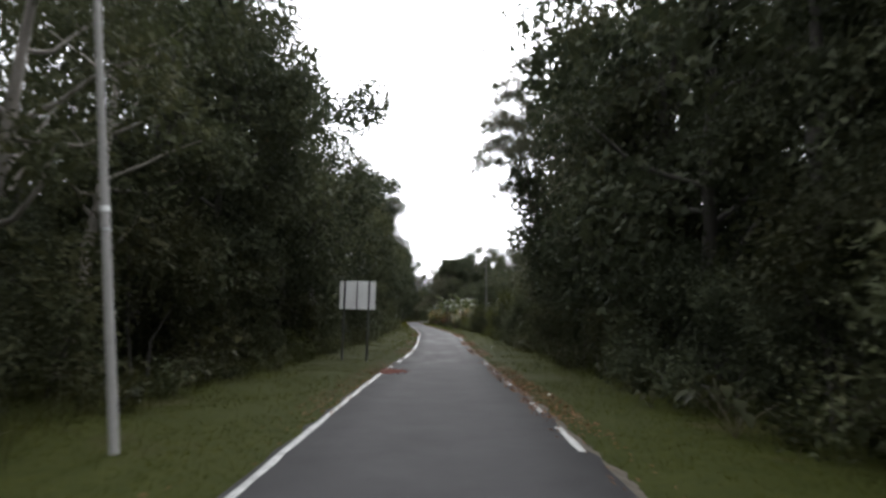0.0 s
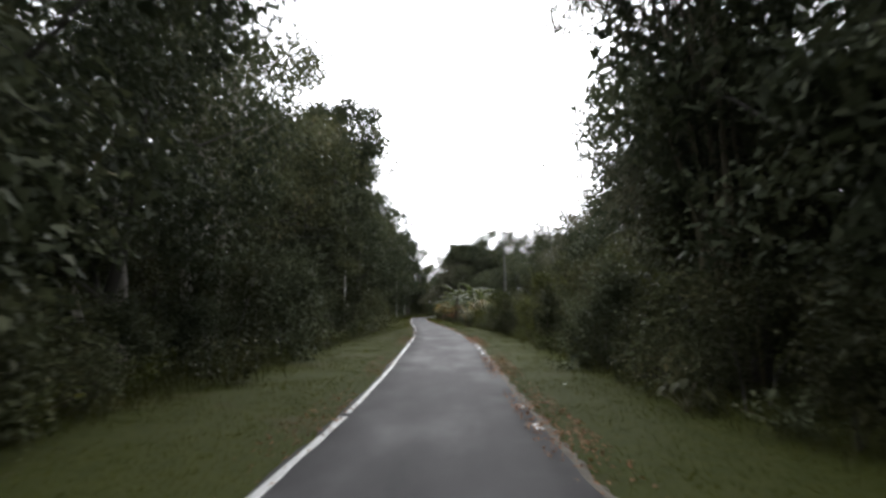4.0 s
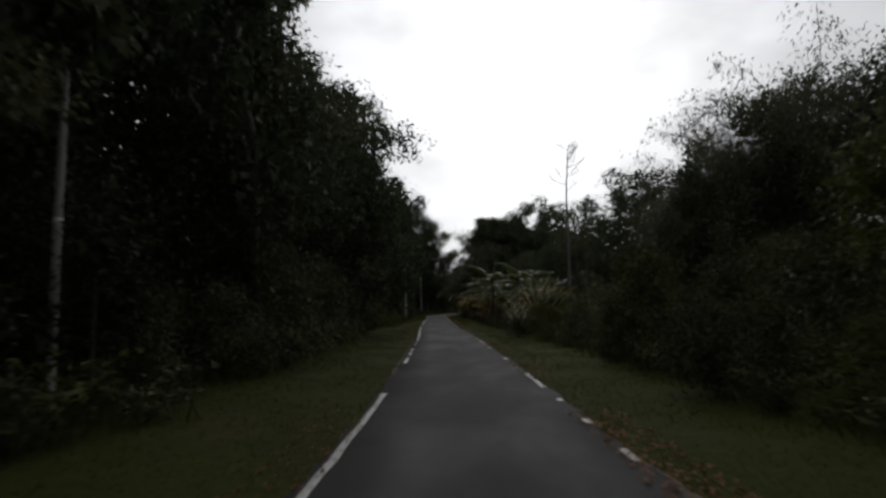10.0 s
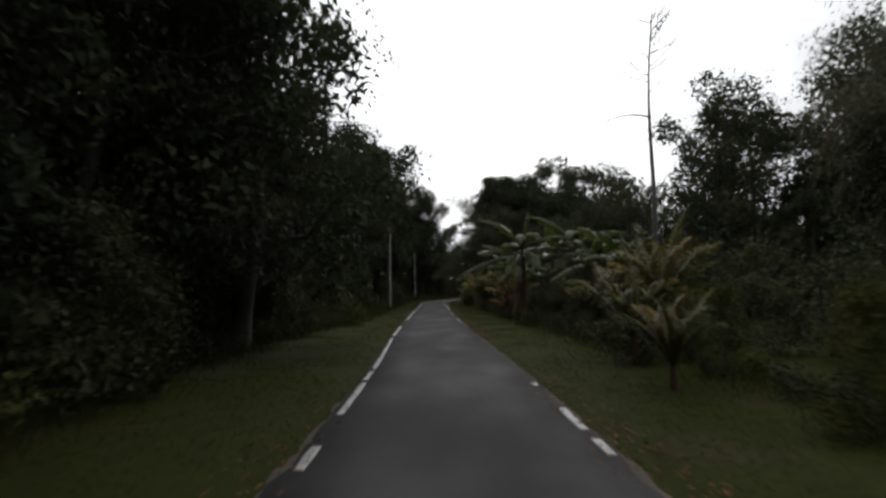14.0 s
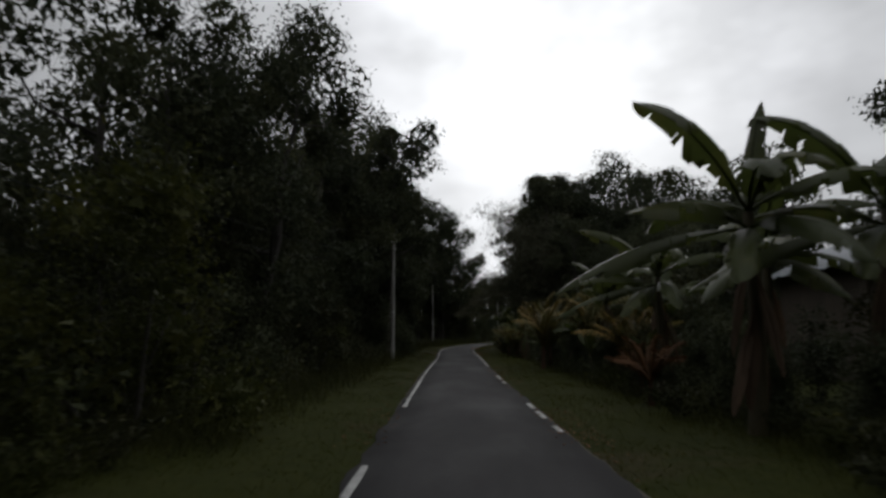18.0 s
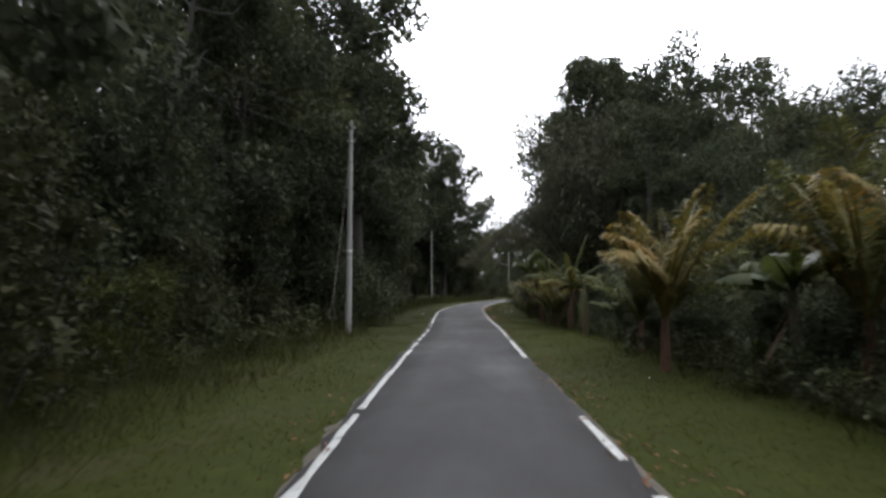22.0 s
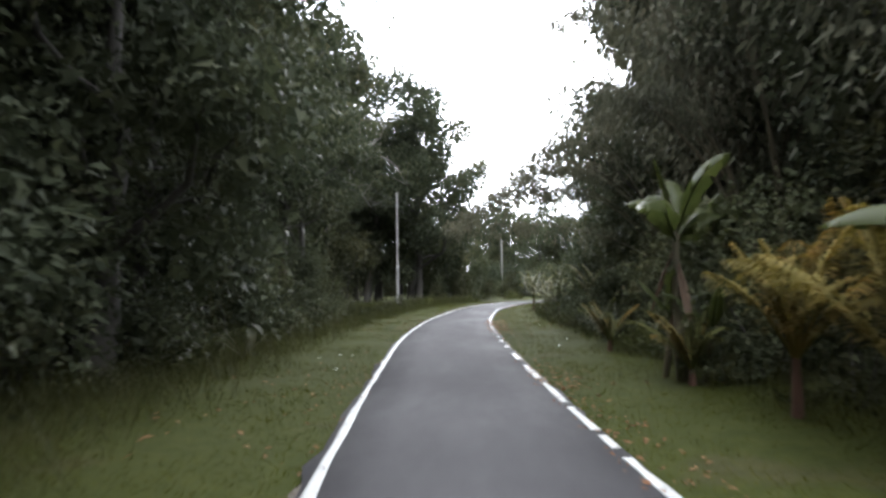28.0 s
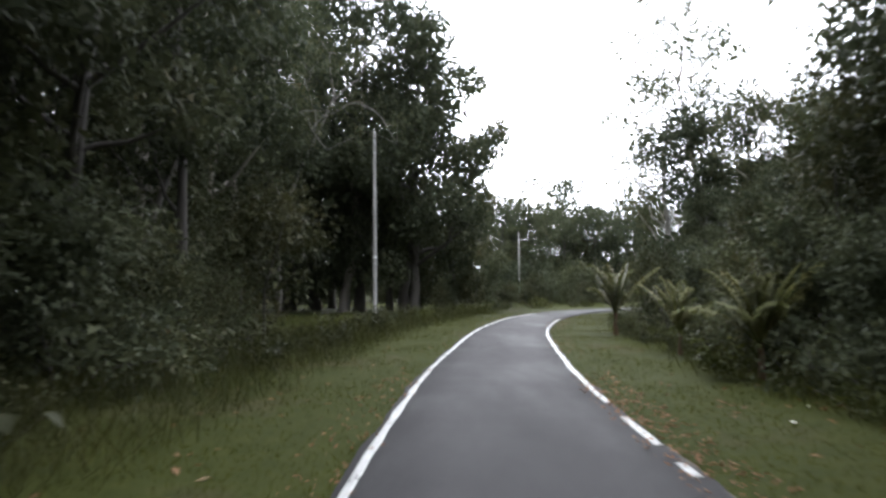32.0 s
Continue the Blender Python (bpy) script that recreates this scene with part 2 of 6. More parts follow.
def paint_mat():
    m, nt, b, out = mat_base("worn_road_paint")
    n = noise_tex(nt, 3.2, 8, 0.7)
    f = noise_tex(nt, 38, 4, 0.6)
    mx = nt.nodes.new("ShaderNodeMixRGB")
    mx.inputs[0].default_value = 0.45
    nt.links.new(n.outputs[0], mx.inputs[1])
    nt.links.new(f.outputs[0], mx.inputs[2])
    r = ramp(nt, [(0.36, (0.09, 0.088, 0.083)), (0.46, (0.18, 0.18, 0.172)), (0.62, (0.285, 0.285, 0.273))])
    nt.links.new(mx.outputs[0], r.inputs[0])
    nt.links.new(r.outputs[0], b.inputs["Base Color"])
    b.inputs["Roughness"].default_value = 0.6
    tr = nt.nodes.new("ShaderNodeBsdfTransparent")
    wear = nt.nodes.new("ShaderNodeMapRange")
    wear.inputs[1].default_value, wear.inputs[2].default_value = 0.36, 0.42
    nt.links.new(mx.outputs[0], wear.inputs[0])
    ms = nt.nodes.new("ShaderNodeMixShader")
    nt.links.new(wear.outputs[0], ms.inputs[0])
    nt.links.new(tr.outputs[0], ms.inputs[1])
    nt.links.new(b.outputs[0], ms.inputs[2])
    nt.links.new(ms.outputs[0], out.inputs[0])
    return m


M_PAINT = paint_mat()


def ground_mat():
    m, nt, b, _ = mat_base("turf_and_soil")
    big = noise_tex(nt, 0.35, 6, 0.6)
    mid = noise_tex(nt, 3.5, 6, 0.65)
    fin = noise_tex(nt, 45, 3, 0.6)
    g = ramp(nt, [(0.3, (0.012, 0.015, 0.003)), (0.5, (0.021, 0.0245, 0.005)), (0.7, (0.032, 0.035, 0.008))])
    s = ramp(nt, [(0.3, (0.024, 0.019, 0.011)), (0.7, (0.056, 0.044, 0.027))])
    mx = nt.nodes.new("ShaderNodeMixRGB")
    mx.inputs[0].default_value = 0.5
    nt.links.new(mid.outputs[0], mx.inputs[1])
    nt.links.new(fin.outputs[0], mx.inputs[2])
    nt.links.new(mx.outputs[0], g.inputs[0])
    nt.links.new(mx.outputs[0], s.inputs[0])
    f = nt.nodes.new("ShaderNodeMapRange")
    f.inputs[1].default_value, f.inputs[2].default_value = 0.58, 0.78
    nt.links.new(big.outputs[0], f.inputs[0])
    c = nt.nodes.new("ShaderNodeMixRGB")
    nt.links.new(f.outputs[0], c.inputs[0])
    nt.links.new(g.outputs[0], c.inputs[1])
    nt.links.new(s.outputs[0], c.inputs[2])
    nt.links.new(c.outputs[0], b.inputs["Base Color"])
    b.inputs["Roughness"].default_value = 0.95
    b.inputs["Specular IOR Level"].default_value = 0.05
    add_bump(nt, b, mx.outputs[0], 0.7, 0.04)
    return m


M_GROUND = ground_mat()
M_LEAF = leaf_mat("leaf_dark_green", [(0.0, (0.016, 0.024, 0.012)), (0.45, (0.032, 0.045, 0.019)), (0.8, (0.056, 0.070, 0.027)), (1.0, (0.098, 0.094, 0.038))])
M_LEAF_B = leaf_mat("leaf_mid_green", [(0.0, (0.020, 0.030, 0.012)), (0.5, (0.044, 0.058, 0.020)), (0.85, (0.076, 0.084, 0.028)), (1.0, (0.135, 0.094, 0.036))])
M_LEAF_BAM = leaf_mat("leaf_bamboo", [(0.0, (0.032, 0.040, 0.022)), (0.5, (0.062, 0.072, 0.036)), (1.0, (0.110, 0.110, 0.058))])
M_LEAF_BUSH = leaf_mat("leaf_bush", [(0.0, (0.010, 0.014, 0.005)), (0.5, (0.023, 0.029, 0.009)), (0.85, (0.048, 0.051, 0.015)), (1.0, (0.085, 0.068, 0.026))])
M_LEAF_YEL = leaf_mat("leaf_yellow_green", [(0.0, (0.018, 0.025, 0.007)), (0.45, (0.034, 0.044, 0.011)), (0.8, (0.068, 0.074, 0.016)), (1.0, (0.115, 0.110, 0.024))], haze_grey=0.1)
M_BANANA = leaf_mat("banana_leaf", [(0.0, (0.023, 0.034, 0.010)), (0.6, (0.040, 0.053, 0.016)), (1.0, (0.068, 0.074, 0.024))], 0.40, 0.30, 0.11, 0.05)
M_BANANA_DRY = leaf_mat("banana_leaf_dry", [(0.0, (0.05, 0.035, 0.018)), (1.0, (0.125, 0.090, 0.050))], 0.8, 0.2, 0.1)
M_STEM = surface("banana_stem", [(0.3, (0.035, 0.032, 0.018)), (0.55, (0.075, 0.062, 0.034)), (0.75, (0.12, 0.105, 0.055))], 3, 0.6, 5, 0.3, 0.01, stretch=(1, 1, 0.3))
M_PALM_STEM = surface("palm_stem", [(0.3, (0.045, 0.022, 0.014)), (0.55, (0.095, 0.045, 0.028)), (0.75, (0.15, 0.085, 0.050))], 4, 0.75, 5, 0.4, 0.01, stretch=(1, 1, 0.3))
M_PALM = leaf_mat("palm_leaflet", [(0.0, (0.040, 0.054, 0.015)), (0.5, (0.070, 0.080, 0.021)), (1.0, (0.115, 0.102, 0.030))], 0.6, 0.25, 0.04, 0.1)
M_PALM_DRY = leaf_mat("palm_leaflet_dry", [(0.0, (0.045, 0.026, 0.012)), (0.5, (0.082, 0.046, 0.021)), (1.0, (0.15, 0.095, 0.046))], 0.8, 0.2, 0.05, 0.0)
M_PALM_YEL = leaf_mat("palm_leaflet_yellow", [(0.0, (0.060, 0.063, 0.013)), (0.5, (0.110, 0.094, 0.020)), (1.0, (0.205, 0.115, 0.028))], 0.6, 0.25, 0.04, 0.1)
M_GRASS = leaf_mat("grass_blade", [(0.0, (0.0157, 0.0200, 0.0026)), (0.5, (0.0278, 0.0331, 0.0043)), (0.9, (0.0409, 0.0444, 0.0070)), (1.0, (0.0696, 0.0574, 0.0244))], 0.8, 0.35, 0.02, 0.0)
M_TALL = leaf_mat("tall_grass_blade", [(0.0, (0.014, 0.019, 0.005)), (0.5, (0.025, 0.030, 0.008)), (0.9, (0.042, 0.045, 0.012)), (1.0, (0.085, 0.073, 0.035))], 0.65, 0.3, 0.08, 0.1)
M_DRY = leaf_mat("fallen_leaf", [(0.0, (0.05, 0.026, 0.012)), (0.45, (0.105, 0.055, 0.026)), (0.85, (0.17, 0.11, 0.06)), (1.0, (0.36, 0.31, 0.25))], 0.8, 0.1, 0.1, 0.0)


# ------------------------------------------------------------ mesh helpers
def mesh_np(name, verts, faces, mat, smooth=False):
    """A mesh from arrays; faces all of one size."""
    me = bpy.data.meshes.new(name)
    verts = np.asarray(verts, np.float32).reshape(-1, 3)
    faces = np.asarray(faces, np.int32)
    k = faces.shape[1]
    me.vertices.add(len(verts))
    me.vertices.foreach_set("co", verts.ravel())
    me.loops.add(faces.size)
    me.loops.foreach_set("vertex_index", faces.ravel())
    me.polygons.add(len(faces))
    me.polygons.foreach_set("loop_start", np.arange(len(faces), dtype=np.int32) * k)
    me.polygons.foreach_set("loop_total", np.full(len(faces), k, np.int32))
    if smooth:
        me.polygons.foreach_set("use_smooth", np.ones(len(faces), bool))
    me.update(calc_edges=True)
    me.validate()
    me.materials.append(mat)
    return me


def part_np(name, verts, faces, mat, parent=None, label="", smooth=False):
    ob = new(name, mesh_np(name, verts, faces, mat, smooth))
    if parent is not None:
        ob.parent = parent
    if label:
        tagged(ob, label)
    return ob


def part(name, bm, material, parent=None, label=""):
    me = bpy.data.meshes.new(name)
    bm.to_mesh(me)
    bm.free()
    me.materials.append(material)
    ob = new(name, me)
    if parent is not None:
        ob.parent = parent
    if label:
        tagged(ob, label)
    return ob


def thing(name, label, category, group="", kind=""):
    return tagged(new(name), label, category, group, kind)


def tube(path, radii, sides=7):
    """Verts and quads of a tapered tube along a path."""
    path = np.asarray(path, float)
    radii = np.asarray(radii, float)
    n = len(path)
    tang = np.gradient(path, axis=0)
    tang /= np.linalg.norm(tang, axis=1)[:, None] + 1e-9
    ref = np.array([1.0, 0.13, 0.07]) if abs(tang[0][2]) > 0.7 else np.array([0.05, 0.1, 1.0])
    u = np.cross(tang, ref)
    u /= np.linalg.norm(u, axis=1)[:, None] + 1e-9
    v = np.cross(tang, u)
    a = np.linspace(0, 2 * np.pi, sides, endpoint=False)
    ring = path[:, None] + radii[:, None, None] * (np.cos(a)[None, :, None] * u[:, None] + np.sin(a)[None, :, None] * v[:, None])
    verts = ring.reshape(-1, 3)
    i, j = np.meshgrid(np.arange(n - 1), np.arange(sides), indexing="ij")
    j2 = (j + 1) % sides
    f = np.stack([i * sides + j, i * sides + j2, (i + 1) * sides + j2, (i + 1) * sides + j], -1).reshape(-1, 4)
    return verts, f


def join(parts):
    vs, fs, o = [], [], 0
    for v, f in parts:
        vs.append(np.asarray(v, float).reshape(-1, 3))
        fs.append(np.asarray(f) + o)
        o += len(vs[-1])
    return np.vstack(vs), np.vstack(fs)


def rand_unit(rng, n):
    v = rng.normal(size=(n, 3))
    return v / (np.linalg.norm(v, axis=1)[:, None] + 1e-9)


def leaves(rng, at, way, length, width, fold=0.25):
    """One four-cornered folded blade per place, its tip along way."""
    n = len(at)
    way = way / (np.linalg.norm(way, axis=1)[:, None] + 1e-9)
    side = np.cross(way, rand_unit(rng, n))
    side /= np.linalg.norm(side, axis=1)[:, None] + 1e-9
    up = np.cross(side, way)
    ln = (length * rng.uniform(0.65, 1.3, n))[:, None]
    wd = (width * rng.uniform(0.65, 1.3, n))[:, None] * 0.5
    mid = at + way * ln * 0.45
    v = np.stack([at, mid + side * wd + up * wd * fold, at + way * ln - up * ln * 0.12, mid - side * wd + up * wd * fold], 1)
    f = np.arange(4 * n).reshape(n, 4)
    return v.reshape(-1, 3), f


def leaf_tris(rng, at, way, length, width):
    """One three-cornered blade per place, for foliage seen from afar."""
    n = len(at)
    way = way / (np.linalg.norm(way, axis=1)[:, None] + 1e-9)
    side = np.cross(way, rand_unit(rng, n))
    side /= np.linalg.norm(side, axis=1)[:, None] + 1e-9
    ln = (length * rng.uniform(0.65, 1.3, n))[:, None]
    wd = (width * rng.uniform(0.65, 1.3, n))[:, None] * 0.5
    v = np.stack([at + side * wd, at - side * wd * 0.8 + way * ln * 0.25, at + way * ln], 1)
    return v.reshape(-1, 3), np.arange(3 * n).reshape(n, 3)


def box_bm(sx, sy, sz, bevel=0.0, seg=1):
    bm = bmesh.new()
    bmesh.ops.create_cube(bm, size=1)
    bmesh.ops.scale(bm, vec=(sx, sy, sz), verts=bm.verts)
    if bevel:
        bmesh.ops.bevel(bm, geom=bm.edges[:], offset=bevel, segments=seg, profile=0.5, affect='EDGES')
    return bm


# ------------------------------------------------------------ the road's line
LINE = [(-0.1, -60, 1.62), (-0.07, -14, 1.65), (-0.05, 8, 1.66), (-0.08, 16, 1.54), (-0.03, 24, 1.34), (-0.1, 32, 1.30), (-0.33, 46, 1.48), (-0.75, 56, 1.42),
        (-1.40, 66, 1.38), (-2.12, 76, 1.36), (-3.0, 86, 1.36), (-3.78, 96, 1.30), (-4.38, 104, 1.29), (-4.9, 112, 1.28),
        (-5.38, 120, 1.27), (-6.03, 128, 1.31), (-6.52, 136, 1.36), (-6.64, 144, 1.32), (-6.38, 150, 1.28), (-5.95, 156, 1.26),
        (-5.1, 162, 1.3), (-3.8, 168, 1.35), (-1.6, 174, 1.4), (1.2, 178.5, 1.42), (5, 182.5, 1.4), (12, 187, 1.4), (24, 192, 1.4), (60, 200, 1.4)]


def smooth_line(step=0.5):
    p = np.array(LINE)
    out = []
    for i in range(1, len(p) - 2):
        a, b, c, d = p[i - 1], p[i], p[i + 1], p[i + 2]
        n = max(2, int(np.linalg.norm(c[:2] - b[:2]) / step))
        for k in range(n):
            t = k / n
            out.append(0.5 * (2 * b + (c - a) * t + (2 * a - 5 * b + 4 * c - d) * t * t + (3 * b - a - 3 * c + d) * t ** 3))
    return np.array(out)


ROAD = smooth_line()
_t = np.gradient(ROAD[:, :2], axis=0)
_t /= np.linalg.norm(_t, axis=1)[:, None]
RNORM = np.stack([_t[:, 1], -_t[:, 0]], 1)          # to the right of the way
RS = np.r_[0, np.cumsum(np.linalg.norm(np.diff(ROAD[:, :2], axis=0), axis=1))]


def s_of_y(y):
    """Length along the road where its middle passes y (as far as the bend)."""
    return float(np.interp(y, ROAD[:, 1], RS))


def on_road(s, off):
    """World x, y at length s along the road, off metres right of its right edge (off > 0) or left of its left edge (off < 0)."""
    c = np.array([np.interp(s, RS, ROAD[:, k]) for k in range(3)])
    n = np.array([np.interp(s, RS, RNORM[:, k]) for k in range(2)])
    n /= np.linalg.norm(n)
    d = c[2] + off if off >= 0 else -c[2] + off
    return c[:2] + n * d, n


def road_dist(x, y):
    """Distance from the road's edge of many points (negative on the road)."""
    x, y = np.asarray(x, float).ravel(), np.asarray(y, float).ravel()
    best = np.full(len(x), 1e9)
    for k in range(0, len(ROAD), 2):
        best = np.minimum(best, np.hypot(x - ROAD[k, 0], y - ROAD[k, 1]) - ROAD[k, 2])
    return best


def ground_z(x, y):
    x, y = np.asarray(x, float), np.asarray(y, float)
    d = road_dist(x, y).reshape(x.shape)
    z = np.where(d < 0.0, -0.09, -0.05 + 0.07 * np.clip((d - 0.05) / 0.8, 0, 1))
    z = z + np.where(d > 0.2, 0.03 * np.sin(x * 1.7 + 0.6 * np.sin(y * 0.9)) * np.sin(y * 1.3 + 1.0) * np.clip(d / 2, 0, 1), 0)
    return z


def build_ground():
    xs = np.r_[-3000, -900, -300, -120, -60, -40, -30, -25, -22, np.arange(-20, 16.1, 0.45), 18, 22, 28, 36, 48, 70, 130, 300, 900, 3000]
    ys = np.r_[-3000, -900, -300, -120, -60, -40, -30, -22, np.arange(-18, 204, 0.5), 206, 210, 216, 225, 240, 270, 330, 500, 1000, 3000]
    X, Y = np.meshgrid(xs, ys, indexing="ij")
    Z = ground_z(X, Y)
    v = np.stack([X, Y, Z], -1).reshape(-1, 3)
    i, j = np.meshgrid(np.arange(len(xs) - 1), np.arange(len(ys) - 1), indexing="ij")
    n = len(ys)
    f = np.stack([i * n + j, (i + 1) * n + j, (i + 1) * n + j + 1, i * n + j + 1], -1).reshape(-1, 4)
    ob = part_np("ground", v, f, M_GROUND, smooth=True)
    tagged(ob, "uneven grassy ground with bare soil under the trees", "ground", kind="structure")


build_ground()


def ribbon(s0, s1, off_a, off_b, z0, z1, step=0.5, jitter=0.0, rng=None):
    """A slab along the road between two offsets from its middle, given as fractions of the half width plus metres."""
    ss = np.arange(s0, s1 + 1e-6, step) if s1 - s0 > step else np.array([s0, s1])
    if ss[-1] < s1 - 0.02:
        ss = np.r_[ss, s1]
    c = np.stack([np.interp(ss, RS, ROAD[:, k]) for k in range(3)], 1)
    nn = np.stack([np.interp(ss, RS, RNORM[:, k]) for k in range(2)], 1)
    da = off_a[0] * c[:, 2] + off_a[1]
    db = off_b[0] * c[:, 2] + off_b[1]
    if jitter and rng is not None:
        da = da + rng.normal(0, jitter, len(ss))
        db = db + rng.normal(0, jitter, len(ss))
    m = 5
    rows = []
    for k in range(m):
        d = da + (db - da) * k / (m - 1)
        rows.append(np.column_stack([c[:, :2] + nn * d[:, None], np.full(len(ss), z1)]))
    top = np.stack(rows, 1)
    bot = top[:, [0, -1]].copy()
    bot[:, :, 2] = z0
    v = np.concatenate([bot[:, :1], top, bot[:, 1:]], 1)
    w = m + 2
    n = len(ss)
    i, j = np.meshgrid(np.arange(n - 1), np.arange(w - 1), indexing="ij")
    f = np.stack([i * w + j, i * w + j + 1, (i + 1) * w + j + 1, (i + 1) * w + j], -1).reshape(-1, 4)
    return v.reshape(-1, 3), f


RNG = np.random.default_rng(7)
road = part_np("road", *ribbon(0, RS[-1], (-1, -0.06), (1, 0.03), -0.12, 0.0, 0.5, 0.03, RNG), M_ASPHALT)
tagged(road, "narrow single-lane asphalt road, worn and grey", "road", kind="structure")


# asphalt patches, edge lines, soil on the road
def road_patch(y0, y1, a, b, mat, label):
    ob = part_np("asphalt_patch", *ribbon(s_of_y(y0), s_of_y(y1), a, b, -0.02, 0.004, 0.5, 0.02, RNG), mat, road, label)
    return ob


road_patch(-10, 19.7, (-1, 0.05), (1, -0.05), M_ASPHALT_NEW, "darker newer asphalt patch")


def soil_strip(y0, y1, side, width, label):
    """A thin ragged strip of bare soil that wanders out and in beside the asphalt."""
    ss = np.arange(s_of_y(y0), s_of_y(y1), 0.12)
    c = np.stack([np.interp(ss, RS, ROAD[:, k]) for k in range(3)], 1)
    nn = np.stack([np.interp(ss, RS, RNORM[:, k]) for k in range(2)], 1)
    wob = np.array([noise.noise((q * 1.3, y0, side)) * 0.6 + noise.noise((q * 4.7, y0, side + 3)) * 0.4 for q in ss])
    ends = np.clip(np.minimum(ss - ss[0], ss[-1] - ss) / 1.5, 0, 1)
    w = np.clip(width * (0.75 + 0.9 * wob) * ends, 0.01, None)
    rows = [np.column_stack([c[:, :2] + nn * (side * (c[:, 2] - 0.07 + (w + 0.07) * q))[:, None], -0.004 - 0.05 * q ** 2 + 0.004 * np.sin(ss * 9 + 5 * q)]) for q in np.linspace(0, 1, 5)]
    v = np.stack(rows, 1).reshape(-1, 3)
    i, j = np.meshgrid(np.arange(len(ss) - 1), np.arange(4), indexing="ij")
    f = np.stack([i * 5 + j, i * 5 + j + 1, (i + 1) * 5 + j + 1, (i + 1) * 5 + j], -1).reshape(-1, 4)
    tagged(part_np("soil_strip", v, f if side > 0 else f[:, ::-1], M_SOIL, smooth=True), label, "soil", kind="structure")


soil_strip(4, 52, 1, 0.26, "bare brown soil strip along the asphalt edge")
soil_strip(66, 110, 1, 0.16, "bare brown soil strip along the asphalt edge")
soil_strip(126, 142, 1, 0.16, "bare brown soil strip along the asphalt edge")
soil_strip(14, 24, -1, 0.2, "bare brown soil strip along the asphalt edge")
soil_strip(58, 74, -1, 0.24, "bare brown soil strip along the asphalt edge")
soil_strip(94, 125, -1, 0.2, "bare brown soil strip along the asphalt edge")


def edge_line(y0, y1, side, width=0.088):
    s0, s1 = (s_of_y(y0), s_of_y(y1))
    ed = [(side, -0.04 * side - width / 2), (side, -0.04 * side + width / 2)]
    part_np("edge_line", *ribbon(s0, s1, ed[0], ed[1], 0.0, 0.009, 0.5, 0.008, RNG), M_PAINT, road, "worn white edge line")


LEFT_LINE = [(-8, 4.5), (4.9, 16.5), (17.2, 17.7), (18.2, 18.6), (20.1, 21.2), (22.3, 27), (27.3, 43.5), (43.9, 46.9), (47.2, 47.9), (48.2, 55.8), (61.4, 63.2), (64.2, 65.2), (66.0, 67.1), (69.3, 70.1),
             (71.6, 74.2), (74.5, 75.6), (76.0, 83.5), (84.6, 89.7), (95.2, 104.5), (104.8, 112), (112.3, 113.8), (114.3, 115.3), (115.7, 117.2), (117.6, 118.0), (118.3, 119.0), (120.0, 120.4), (121.0, 121.6),
             (122.5, 160), (160.3, 172)]
RIGHT_LINE = [(-6, 1), (7.2, 8.8), (10.1, 11.2), (14.1, 14.8), (16.5, 16.9), (17.5, 17.8), (20.0, 20.4), (26.1, 26.5), (27.8, 28.2), (39.6, 40.0), (40.5, 40.8), (42.0, 42.25), (42.6, 43.3), (44.1, 44.4),
              (44.8, 45.4), (51.1, 51.6), (53.0, 53.3), (54.8, 55.1), (56.4, 58.7), (62.4, 62.8), (67.1, 67.6), (69.6, 70.2), (70.6, 71.8), (73.6, 73.9), (92.1, 92.7), (93.6, 94.6), (95.0, 95.9), (101.2, 101.8),
              (102.7, 104.5), (110.4, 114.7), (115.3, 115.65), (116.1, 124.4), (124.7, 125.2), (125.4, 126.6), (126.9, 128.5), (128.9, 130.5), (131.4, 132.5), (133.8, 134.2), (135.3, 135.8), (136.8, 137.1),
              (138.2, 138.5), (139.4, 139.8), (140.4, 141.7), (142.6, 158.4), (159.2, 160.2), (161.0, 165.5)]
for a, b in LEFT_LINE:
    edge_line(a, b, -1)
for a, b in RIGHT_LINE:
    edge_line(a, b, 1)

# red earth spilled at the left edge: a low ragged heap with crumbs round it
rng = np.random.default_rng(3)
na, nr = 44, 9
ang = np.linspace(0, 2 * np.pi, na, endpoint=False)
edge = 1 + 0.16 * np.sin(ang * 3 + 1) + 0.10 * np.sin(ang * 7 + 2) + rng.normal(0, 0.06, na)
rings = []
for k in range(nr):
    u = 1 - k / (nr - 1) * 0.99
    z = 0.006 + 0.045 * (1 - u ** 2) * (0.6 + 0.4 * np.sin(ang * 2 + 5 * u)) + rng.uniform(0, 0.012, na) * (k > 0)
    rings.append(np.stack([-1.34 + 0.36 * u * edge * np.cos(ang), 16.95 + 0.68 * u * edge * np.sin(ang), z], 1))
v = np.vstack(rings)
i, j = np.meshgrid(np.arange(nr - 1), np.arange(na), indexing="ij")
f = np.stack([i * na + j, i * na + (j + 1) % na, (i + 1) * na + (j + 1) % na, (i + 1) * na + j], -1).reshape(-1, 4)
heap = part_np("earth_spill", v, f, M_RED)
tagged(heap, "low spill of dark red earth on the edge of the asphalt", "earth")
crumbs = []
